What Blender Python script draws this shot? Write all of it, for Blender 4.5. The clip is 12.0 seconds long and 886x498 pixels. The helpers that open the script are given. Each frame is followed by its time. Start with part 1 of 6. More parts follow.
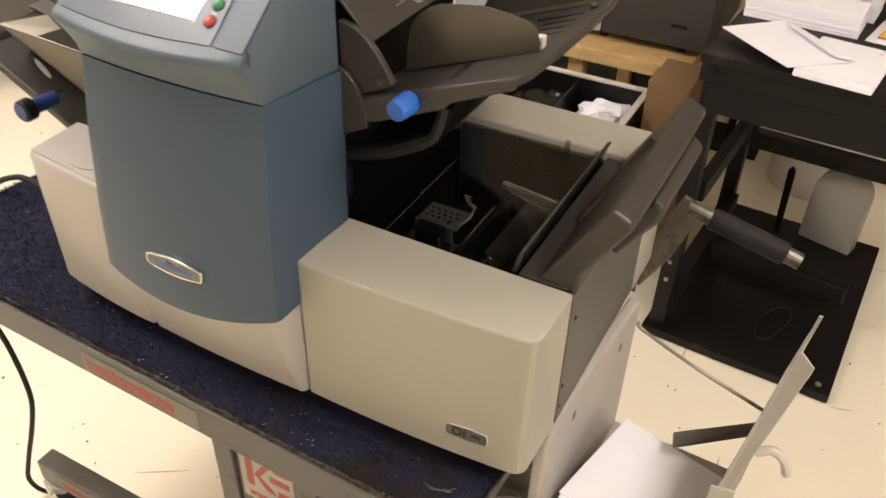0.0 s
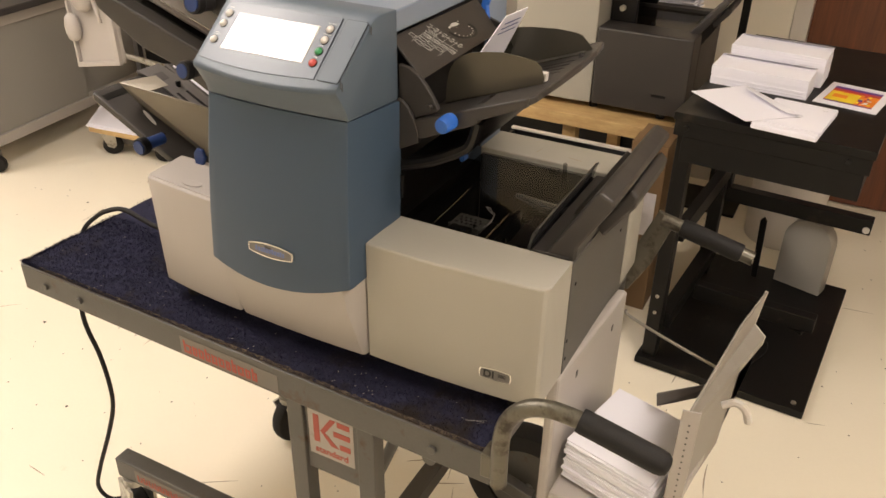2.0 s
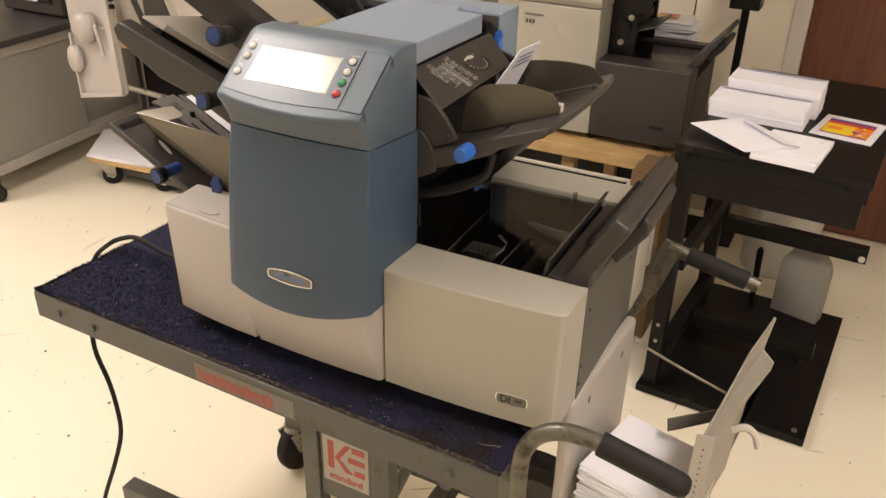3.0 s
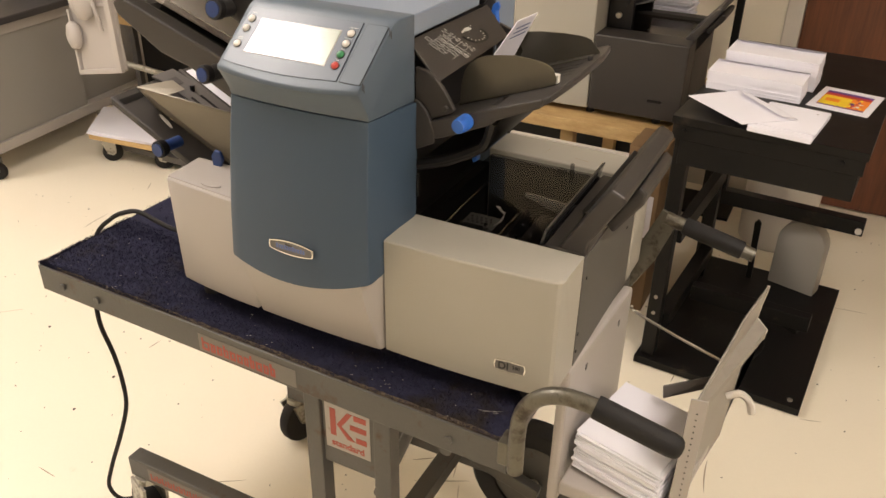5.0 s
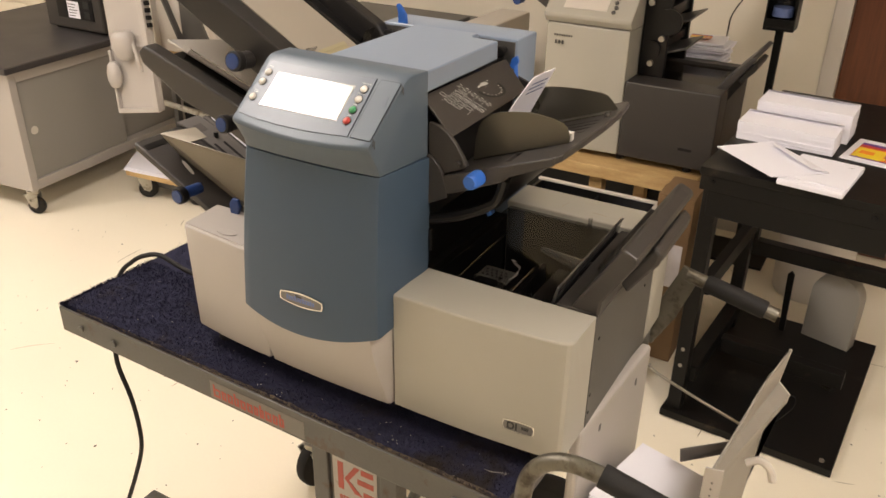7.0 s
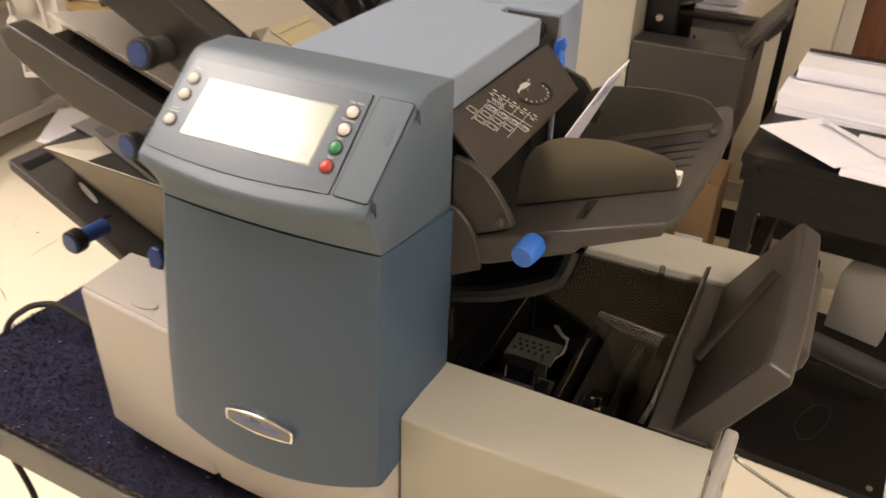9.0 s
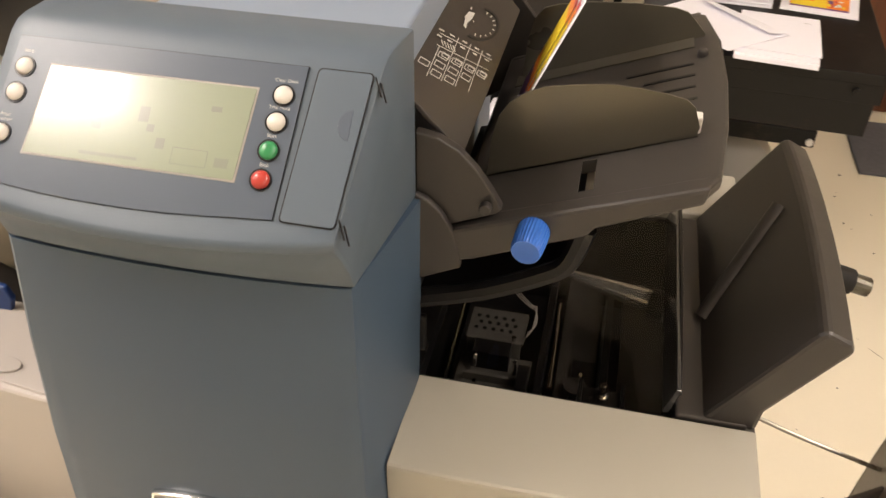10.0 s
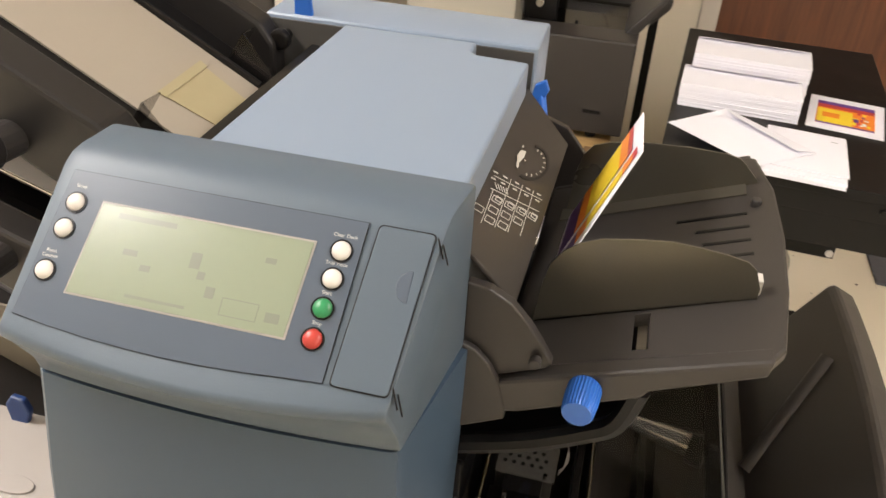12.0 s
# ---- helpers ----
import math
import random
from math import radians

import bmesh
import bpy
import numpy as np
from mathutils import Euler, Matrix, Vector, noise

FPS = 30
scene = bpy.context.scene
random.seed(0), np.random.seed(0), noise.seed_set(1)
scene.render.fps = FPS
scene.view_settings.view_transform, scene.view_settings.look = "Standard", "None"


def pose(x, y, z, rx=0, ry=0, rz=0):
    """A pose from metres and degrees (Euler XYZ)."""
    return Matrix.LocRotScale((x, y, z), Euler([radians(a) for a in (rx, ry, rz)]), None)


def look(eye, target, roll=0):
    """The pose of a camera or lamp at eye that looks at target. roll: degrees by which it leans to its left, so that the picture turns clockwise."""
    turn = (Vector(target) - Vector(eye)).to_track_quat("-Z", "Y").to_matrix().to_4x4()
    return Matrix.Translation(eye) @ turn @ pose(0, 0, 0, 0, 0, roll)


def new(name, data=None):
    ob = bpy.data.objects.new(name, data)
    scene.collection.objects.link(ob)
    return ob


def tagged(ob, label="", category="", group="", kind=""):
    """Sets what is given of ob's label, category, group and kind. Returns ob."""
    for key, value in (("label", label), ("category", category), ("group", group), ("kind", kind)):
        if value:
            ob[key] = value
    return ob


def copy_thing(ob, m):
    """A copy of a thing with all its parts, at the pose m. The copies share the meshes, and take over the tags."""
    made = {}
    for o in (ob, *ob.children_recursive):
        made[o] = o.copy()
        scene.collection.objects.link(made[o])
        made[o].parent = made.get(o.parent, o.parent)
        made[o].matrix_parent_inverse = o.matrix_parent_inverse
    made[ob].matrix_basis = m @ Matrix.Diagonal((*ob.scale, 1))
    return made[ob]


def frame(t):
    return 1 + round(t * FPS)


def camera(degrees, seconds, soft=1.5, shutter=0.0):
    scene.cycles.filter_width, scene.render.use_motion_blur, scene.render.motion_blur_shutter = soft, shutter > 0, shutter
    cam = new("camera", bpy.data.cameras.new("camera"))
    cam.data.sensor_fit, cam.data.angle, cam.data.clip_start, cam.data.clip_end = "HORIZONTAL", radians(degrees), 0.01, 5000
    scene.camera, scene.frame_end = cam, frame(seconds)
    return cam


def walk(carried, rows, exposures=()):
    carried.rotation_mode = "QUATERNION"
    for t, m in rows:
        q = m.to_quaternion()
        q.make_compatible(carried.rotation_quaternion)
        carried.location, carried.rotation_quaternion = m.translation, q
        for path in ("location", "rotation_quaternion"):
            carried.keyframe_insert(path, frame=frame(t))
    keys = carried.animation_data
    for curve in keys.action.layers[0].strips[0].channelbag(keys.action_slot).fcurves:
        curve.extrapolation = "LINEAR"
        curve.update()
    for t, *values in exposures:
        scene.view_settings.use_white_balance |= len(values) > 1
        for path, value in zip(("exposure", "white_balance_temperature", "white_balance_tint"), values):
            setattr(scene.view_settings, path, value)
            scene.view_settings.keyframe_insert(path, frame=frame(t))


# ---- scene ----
cam = camera(56.4, 12.0, shutter=0.4)
PATH = [
    (0, (0.496, -0.585, 1.629), (-0.247, 0.837, 0.436), 1.6),
    (0.5, (0.487, -0.707, 1.654), (-0.269, 0.786, 0.558), 1.1),
    (1, (0.516, -0.803, 1.674), (-0.232, 0.747, 0.656), 1.1),
    (1.5, (0.594, -0.862, 1.676), (-0.17, 0.691, 0.674), 1.4),
    (2, (0.611, -0.912, 1.68), (-0.186, 0.619, 0.67), 0.9),
    (2.5, (0.59, -0.947, 1.69), (-0.215, 0.602, 0.713), 1.1),
    (3, (0.584, -0.953, 1.686), (-0.208, 0.622, 0.741), 1.3),
    (5, (0.597, -0.973, 1.685), (-0.183, 0.579, 0.693), 1.0),
    (5.5, (0.607, -0.972, 1.686), (-0.187, 0.574, 0.695), 0.7),
    (6, (0.615, -0.972, 1.688), (-0.196, 0.57, 0.706), 0.4),
    (6.5, (0.621, -0.961, 1.697), (-0.216, 0.583, 0.74), 0.5),
    (7, (0.62, -0.93, 1.706), (-0.259, 0.615, 0.789), 0.9),
    (7.2, (0.62, -0.915, 1.705), (-0.273, 0.623, 0.791), 1.0),
    (8.8, (0.343, -0.616, 1.66), (-0.431, 0.93, 0.655), 1.8),
    (9, (0.31, -0.555, 1.641), (-0.425, 0.985, 0.599), 1.7),
    (9.5, (0.238, -0.423, 1.6), (-0.33, 1.089, 0.421), 0.9),
    (10, (0.133, -0.4, 1.603), (-0.196, 1.138, 0.367), 0.8),
    (10.5, (0.111, -0.411, 1.607), (-0.116, 1.157, 0.387), 0.6),
    (11, (0.079, -0.406, 1.635), (-0.147, 1.21, 0.479), 1.3),
    (11.5, (0.065, -0.391, 1.644), (-0.192, 1.257, 0.54), 2.3),
    (12, (0.088, -0.359, 1.635), (-0.278, 1.275, 0.541), 3.5),
]
walk(cam, [(t, look(eye, target, roll)) for t, eye, target, roll in PATH], exposures=((0, 0.07, 6250, 12), (2, -0.10, 6400, 13), (7, -0.09, 6350, 13), (9.5, 0.12, 6500, 14), (10.7, 0.17, 6450, 13), (12, 0.26, 6050, 11)))

# ---- light ----
world = bpy.data.worlds.new("world")
scene.world = world
world.use_nodes = True
world.node_tree.nodes["Background"].inputs["Color"].default_value = (1.0, 0.93, 0.82, 1)
world.node_tree.nodes["Background"].inputs["Strength"].default_value = 0.02
LAMP_POWER = 25.0
LAMP_TINT = (1.0, 0.885, 0.795)


# ---- materials ----
def material(name, colour, rough=0.5, metal=0.0, vary=0.12, scale=6.0, bump=0.0, bump_scale=200.0, spot=None, spot_scale=30.0,
             spot_size=0.25, spot_rough=None, coat=0.0, spread=0.0, spec=0.5):
    """A surface with broad and fine variation, fine relief and optional stains."""
    m = bpy.data.materials.new(name)
    m.use_nodes = True
    n, l = m.node_tree.nodes, m.node_tree.links
    b = n["Principled BSDF"]
    b.inputs["Metallic"].default_value = metal
    b.inputs["Coat Weight"].default_value = coat
    b.inputs["Specular IOR Level"].default_value = spec
    tc = n.new("ShaderNodeTexCoord")
    broad = n.new("ShaderNodeTexNoise")
    broad.inputs["Scale"].default_value, broad.inputs["Detail"].default_value = scale, 5
    fine = n.new("ShaderNodeTexNoise")
    fine.inputs["Scale"].default_value, fine.inputs["Detail"].default_value = bump_scale, 3
    for t in (broad, fine):
        l.new(tc.outputs["Object"], t.inputs["Vector"])
    mix = n.new("ShaderNodeMix")
    mix.data_type = "RGBA"
    lo, hi = [c * (1 - vary) for c in colour], [min(1, c * (1 + vary)) for c in colour]
    mix.inputs[6].default_value, mix.inputs[7].default_value = (*lo, 1), (*hi, 1)
    add = n.new("ShaderNodeMath")
    add.operation = "MULTIPLY_ADD"
    add.inputs[1].default_value = 0.3
    l.new(fine.outputs["Fac"], add.inputs[0])
    sub = n.new("ShaderNodeMath")
    sub.operation = "MULTIPLY"
    sub.inputs[1].default_value = 0.7
    l.new(broad.outputs["Fac"], sub.inputs[0])
    l.new(sub.outputs[0], add.inputs[2])
    l.new(add.outputs[0], mix.inputs[0])
    out = mix.outputs[2]
    rr = n.new("ShaderNodeMapRange")
    rr.inputs["To Min"].default_value, rr.inputs["To Max"].default_value = max(0.02, rough - 0.07), min(1, rough + 0.07)
    l.new(broad.outputs["Fac"], rr.inputs["Value"])
    l.new(rr.outputs[0], b.inputs["Roughness"])
    if spread:
        info, hsv = n.new("ShaderNodeObjectInfo"), n.new("ShaderNodeHueSaturation")
        mr = n.new("ShaderNodeMapRange")
        mr.inputs["To Min"].default_value, mr.inputs["To Max"].default_value = 1 - spread, 1 + spread
        l.new(info.outputs["Random"], mr.inputs["Value"])
        l.new(mr.outputs[0], hsv.inputs["Value"])
        l.new(out, hsv.inputs["Color"])
        out = hsv.outputs[0]
    if spot:
        sn, ramp, smix = n.new("ShaderNodeTexNoise"), n.new("ShaderNodeValToRGB"), n.new("ShaderNodeMix")
        sn.inputs["Scale"].default_value, sn.inputs["Detail"].default_value = spot_scale, 8
        sn.inputs["Roughness"].default_value = 0.65
        l.new(tc.outputs["Object"], sn.inputs["Vector"])
        ramp.color_ramp.elements[0].position, ramp.color_ramp.elements[1].position = 0.72 - spot_size, 0.78 - spot_size * 0.6
        l.new(sn.outputs["Fac"], ramp.inputs[0])
        smix.data_type = "RGBA"
        smix.inputs[7].default_value = (*spot, 1)
        l.new(ramp.outputs[0], smix.inputs[0])
        l.new(out, smix.inputs[6])
        out = smix.outputs[2]
    l.new(out, b.inputs["Base Color"])
    if bump:
        bp = n.new("ShaderNodeBump")
        bp.inputs["Strength"].default_value, bp.inputs["Distance"].default_value = bump, min(0.001, 0.25 / bump_scale)
        l.new(fine.outputs["Fac"], bp.inputs["Height"])
        l.new(bp.outputs[0], b.inputs["Normal"])
    return m


def clear_material(name, tint, gloss=0.08, rough=0.05, edge=0.7):
    """Thin tinted plastic sheet: lets light through and reflects a little."""
    m = bpy.data.materials.new(name)
    m.use_nodes = True
    n, l = m.node_tree.nodes, m.node_tree.links
    n.remove(n["Principled BSDF"])
    t, g, mix = n.new("ShaderNodeBsdfTransparent"), n.new("ShaderNodeBsdfGlossy"), n.new("ShaderNodeMixShader")
    lw, pw, sc = n.new("ShaderNodeLayerWeight"), n.new("ShaderNodeMath"), n.new("ShaderNodeMath")
    lw.inputs["Blend"].default_value = 0.5
    pw.operation, sc.operation = "POWER", "MULTIPLY_ADD"
    pw.inputs[1].default_value, sc.inputs[1].default_value, sc.inputs[2].default_value = 4.0, edge, gloss * 0.5
    l.new(lw.outputs["Facing"], pw.inputs[0])
    l.new(pw.outputs[0], sc.inputs[0])
    l.new(sc.outputs[0], mix.inputs[0])
    t.inputs["Color"].default_value = (*tint, 1)
    g.inputs["Roughness"].default_value = rough
    l.new(t.outputs[0], mix.inputs[1])
    l.new(g.outputs[0], mix.inputs[2])
    l.new(mix.outputs[0], n["Material Output"].inputs["Surface"])
    return m


def wood_material(name, colour, dark, scale=3.0, rough=0.45, stretch=(1, 12, 12)):
    m = bpy.data.materials.new(name)
    m.use_nodes = True
    n, l = m.node_tree.nodes, m.node_tree.links
    b = n["Principled BSDF"]
    b.inputs["Roughness"].default_value = rough
    tc, mp, ns, mix = n.new("ShaderNodeTexCoord"), n.new("ShaderNodeMapping"), n.new("ShaderNodeTexNoise"), n.new("ShaderNodeMix")
    mp.inputs["Scale"].default_value = stretch
    l.new(tc.outputs["Object"], mp.inputs["Vector"])
    ns.inputs["Scale"].default_value, ns.inputs["Detail"].default_value, ns.inputs["Roughness"].default_value = scale, 8, 0.65
    l.new(mp.outputs[0], ns.inputs["Vector"])
    mix.data_type = "RGBA"
    mix.inputs[6].default_value, mix.inputs[7].default_value = (*dark, 1), (*colour, 1)
    mr = n.new("ShaderNodeMapRange")
    mr.inputs["From Min"].default_value, mr.inputs["From Max"].default_value = 0.3, 0.7
    l.new(ns.outputs["Fac"], mr.inputs["Value"])
    l.new(mr.outputs[0], mix.inputs[0])
    l.new(mix.outputs[2], b.inputs["Base Color"])
    return m


def glow_material(name, colour, strength):
    m = bpy.data.materials.new(name)
    m.use_nodes = True
    b = m.node_tree.nodes["Principled BSDF"]
    b.inputs["Emission Color"].default_value = (*colour, 1)
    b.inputs["Emission Strength"].default_value = strength
    b.inputs["Base Color"].default_value = (0.8, 0.8, 0.8, 1)
    return m


BLUE = material("blue_plastic", (0.042, 0.067, 0.102), 0.42, vary=0.05, scale=4, bump=0.25, bump_scale=900, spec=0.4)
HEAD = material("grey_blue_plastic", (0.077, 0.102, 0.132), 0.42, vary=0.05, scale=4, bump=0.25, bump_scale=900, spec=0.4)
PANEL = material("console_film", (0.072, 0.092, 0.124), 0.3, vary=0.04, scale=5, bump=0.1, bump_scale=1200, spec=0.4)
TOPBLUE = material("pale_blue_plastic", (0.185, 0.232, 0.305), 0.34, vary=0.05, scale=3, bump=0.25, bump_scale=900)
BEIGE = material("beige_enamel", (0.345, 0.326, 0.278), 0.42, vary=0.04, scale=3, bump=0.12, bump_scale=700, spot=(0.36, 0.31, 0.25), spot_scale=9, spot_size=0.04)
BEIGE2 = material("grey_beige_plastic", (0.375, 0.345, 0.318), 0.4, vary=0.05, scale=3, bump=0.15, bump_scale=700)
DARK = material("charcoal_plastic", (0.031, 0.0272, 0.0248), 0.44, vary=0.14, scale=6, bump=0.35, bump_scale=900, spec=0.5)
DARKER = material("black_plastic", (0.0055, 0.005, 0.005), 0.35, vary=0.2, scale=8, bump=0.2, bump_scale=700, spec=0.28)
OLIVE = material("grey_olive_guide", (0.135, 0.124, 0.100), 0.30, metal=0.7, vary=0.14, scale=9, bump=0.15, bump_scale=500)
GREYP = material("mid_grey_plate", (0.066, 0.062, 0.058), 0.42, vary=0.1, scale=4, bump=0.15, bump_scale=500)
KNOB = material("bright_blue_plastic", (0.025, 0.12, 0.48), 0.38, vary=0.1, scale=20)
KNOBD = material("deep_blue_plastic", (0.011, 0.036, 0.145), 0.4, vary=0.15, scale=20)
CHROME = material("chrome", (0.75, 0.74, 0.72), 0.15, metal=1.0, vary=0.05)
STEEL = material("worn_steel", (0.42, 0.40, 0.35), 0.38, metal=0.85, vary=0.25, scale=14, bump=0.3, bump_scale=160, spot=(0.10, 0.085, 0.06), spot_scale=26, spot_size=0.2)
WORN = material("weathered_tube", (0.135, 0.125, 0.10), 0.40, metal=0.7, vary=0.35, scale=18, bump=0.3, bump_scale=160, spot=(0.045, 0.035, 0.025), spot_scale=30, spot_size=0.24)
BADGE = material("dull_badge_metal", (0.16, 0.153, 0.145), 0.3, metal=0.6, vary=0.12, scale=60)
SATIN = material("satin_steel", (0.85, 0.83, 0.79), 0.16, metal=0.9, vary=0.05)
CREAMBED = material("cream_paper_bed", (0.27, 0.235, 0.19), 0.45, vary=0.06, scale=5, bump=0.1, bump_scale=300, spot=(0.22, 0.18, 0.13), spot_scale=12, spot_size=0.06)
ARMDARK = material("dark_charcoal_plastic", (0.014, 0.0125, 0.012), 0.42, vary=0.14, scale=6, bump=0.3, bump_scale=900, spec=0.4)
FRAME = material("grey_painted_steel", (0.080, 0.076, 0.069), 0.42, metal=0.25, vary=0.25, scale=7, bump=0.25, bump_scale=160, spot=(0.07, 0.04, 0.022), spot_scale=18, spot_size=0.14)
RUBBER = material("black_rubber", (0.012, 0.011, 0.0105), 0.7, vary=0.3, scale=20, bump=0.6, bump_scale=400, spec=0.3)
CARPET = material("navy_carpet", (0.021, 0.021, 0.040), 0.95, vary=0.6, scale=38, bump=1.0, bump_scale=420, spot=(0.022, 0.017, 0.015), spot_scale=7, spot_size=0.20, spec=0.1)
FLOOR = material("cream_floor_paint", (0.80, 0.735, 0.60), 0.30, vary=0.06, scale=1.5, bump=0.2, bump_scale=90, spot=(0.60, 0.50, 0.36), spot_scale=2.2, spot_size=0.06)
SMUDGE = material("floor_scuff", (0.33, 0.27, 0.19), 0.6, vary=0.3, scale=40)
CRUMB = material("floor_dirt", (0.06, 0.045, 0.03), 0.9, vary=0.4, scale=60)
WALL = material("cream_wall_paint", (0.72, 0.66, 0.55), 0.7, vary=0.05, scale=1.2, bump=0.3, bump_scale=120)
CEIL = material("white_ceiling_tile", (0.78, 0.76, 0.71), 0.9, vary=0.05, scale=20, bump=0.5, bump_scale=80)
PAPER = material("white_paper", (0.80, 0.79, 0.86), 0.6, vary=0.02, scale=8)
PAPERED = material("paper_edges", (0.62, 0.59, 0.62), 0.7, vary=0.12, scale=60)
BLACKM = material("black_lacquered_steel", (0.0055, 0.005, 0.0045), 0.42, vary=0.3, scale=8, bump=0.2, bump_scale=120, spot=(0.03, 0.024, 0.017), spot_scale=10, spot_size=0.12, spec=0.22)
WHITEP = material("white_plastic", (0.52, 0.48, 0.43), 0.4, vary=0.06, scale=5)
IVORY = material("ivory_button", (0.56, 0.535, 0.50), 0.3, vary=0.04, scale=40)
GREENB = material("green_button", (0.03, 0.21, 0.08), 0.3, vary=0.06, scale=40)
REDB = material("red_button", (0.40, 0.045, 0.035), 0.3, vary=0.06, scale=40)
INK = material("pale_print", (0.48, 0.48, 0.46), 0.6, vary=0.05)
BLACKI = material("black_print", (0.01, 0.01, 0.01), 0.5, vary=0.1)
REDI = material("faded_red_print", (0.33, 0.062, 0.04), 0.55, vary=0.25, scale=50)
BLUEI = material("blue_print", (0.10, 0.14, 0.30), 0.5, vary=0.1)
LABEL = material("pale_sticker", (0.34, 0.31, 0.28), 0.5, vary=0.12, scale=40, spot=(0.2, 0.14, 0.1), spot_scale=40, spot_size=0.1)
STICKER = material("worn_sticker", (0.15, 0.135, 0.115), 0.5, vary=0.12, scale=40, spot=(0.2, 0.14, 0.1), spot_scale=40, spot_size=0.1)
KRAFT = material("brown_cardboard", (0.18, 0.108, 0.050), 0.75, vary=0.15, scale=6, bump=0.3, bump_scale=100)
CHIP = wood_material("chipboard", (0.55, 0.38, 0.17), (0.40, 0.25, 0.10), 14, 0.6, (1, 3, 3))
DOORW = wood_material("dark_wood_veneer", (0.15, 0.048, 0.018), (0.065, 0.02, 0.008), 3.0, 0.35, (12, 12, 0.8))
GREYDOOR = material("grey_laminate", (0.26, 0.245, 0.225), 0.45, vary=0.06, scale=2)
GREYTOP = material("dark_grey_worktop", (0.040, 0.036, 0.036), 0.5, vary=0.12, scale=5)
TAPE = material("yellowed_tape", (0.30, 0.255, 0.15), 0.3, vary=0.1, scale=30)
MAT = material("grey_doormat", (0.10, 0.10, 0.115), 0.95, vary=0.4, scale=60, bump=0.8, bump_scale=220)
CIRCUIT = material("bare_metal_parts", (0.34, 0.32, 0.29), 0.42, metal=0.4, vary=0.3, scale=40)
WORKS = material("dull_steel_works", (0.13, 0.125, 0.115), 0.4, metal=0.5, vary=0.35, scale=40)
POLISH = material("polished_steel", (0.72, 0.70, 0.66), 0.12, metal=1.0, vary=0.05)
GLOSSB = material("glossy_smoked_edge", (0.03, 0.029, 0.029), 0.12, vary=0.1, coat=0.5)
SMOKE = clear_material("smoked_acrylic", (0.74, 0.73, 0.71), 0.035, 0.03, 0.36)
CLEAR = clear_material("clear_acrylic", (0.72, 0.72, 0.72))
GLASSY = clear_material("clear_polythene", (0.85, 0.85, 0.85))
TUBE_GLOW = glow_material("lamp_diffuser", (1.0, 0.93, 0.80), 9.0)

# liquid crystal screen: pale green under a glossy cover
LCDINK = material("lcd_segments", (0.155, 0.18, 0.14), 0.12, vary=0.05, coat=1.0)
LCD = material("green_lcd", (0.19, 0.228, 0.16), 0.12, vary=0.05, scale=12, coat=1.0)
for film_mat in (LCD, LCDINK):
    film_mat.node_tree.nodes["Principled BSDF"].inputs["Coat Roughness"].default_value = 0.24
    film_mat.node_tree.nodes["Principled BSDF"].inputs["Coat IOR"].default_value = 1.85


# ---- mesh helpers ----
def thing(name, label, category, at=(0, 0, 0), group="", kind="", turn=0.0):
    """An empty at the base of a thing; its parts are given in world metres unless turn is used, then in local metres."""
    e = new(name)
    e.empty_display_size = 0.05
    e.matrix_basis = pose(*at, 0, 0, turn)
    e["local"] = 1 if turn else 0
    return tagged(e, label, category, group, kind)


def part(name, bm, mat, parent=None, label="", smooth=None, mats=()):
    me = bpy.data.meshes.new(name)
    bmesh.ops.recalc_face_normals(bm, faces=bm.faces)
    bm.to_mesh(me)
    bm.free()
    me.materials.append(mat)
    for x in mats:
        me.materials.append(x)
    if smooth:
        me.polygons.foreach_set("use_smooth", [True] * len(me.polygons))
        me.set_sharp_from_angle(angle=radians(smooth))
    ob = new(name, me)
    if parent is not None:
        ob.parent = parent
        if parent.type == "EMPTY" and not parent["local"]:
            ob.matrix_parent_inverse = Matrix.Translation(-parent.matrix_basis.translation)
    if label:
        ob["label"] = label
    return ob


def rounded(bm, r, seg=2, angle=25):
    es = [e for e in bm.edges if len(e.link_faces) == 2 and e.calc_face_angle() > radians(angle)]
    bmesh.ops.bevel(bm, geom=es, offset=r, segments=seg, affect="EDGES", profile=0.5, clamp_overlap=True)
    return bm


def box(x0, x1, y0, y1, z0, z1, r=0.0, seg=2):
    bm = bmesh.new()
    m = Matrix.Translation(((x0 + x1) / 2, (y0 + y1) / 2, (z0 + z1) / 2)) @ Matrix.Diagonal((x1 - x0, y1 - y0, z1 - z0, 1))
    bmesh.ops.create_cube(bm, size=1, matrix=m)
    return rounded(bm, r, seg) if r else bm


def prism(poly, axis, a, b, r=0.0, seg=2):
    """A polygon pushed along an axis from a to b; its points are (y, z), (x, z) or (x, y)."""
    put = {"x": lambda p, t: (t, p[0], p[1]), "y": lambda p, t: (p[0], t, p[1]), "z": lambda p, t: (p[0], p[1], t)}[axis]
    bm = bmesh.new()
    lo, hi = [bm.verts.new(put(p, a)) for p in poly], [bm.verts.new(put(p, b)) for p in poly]
    bm.faces.new(lo)
    bm.faces.new(hi[::-1])
    for i in range(len(poly)):
        k = (i + 1) % len(poly)
        bm.faces.new((lo[i], lo[k], hi[k], hi[i]))
    bmesh.ops.recalc_face_normals(bm, faces=bm.faces)
    return rounded(bm, r, seg) if r else bm


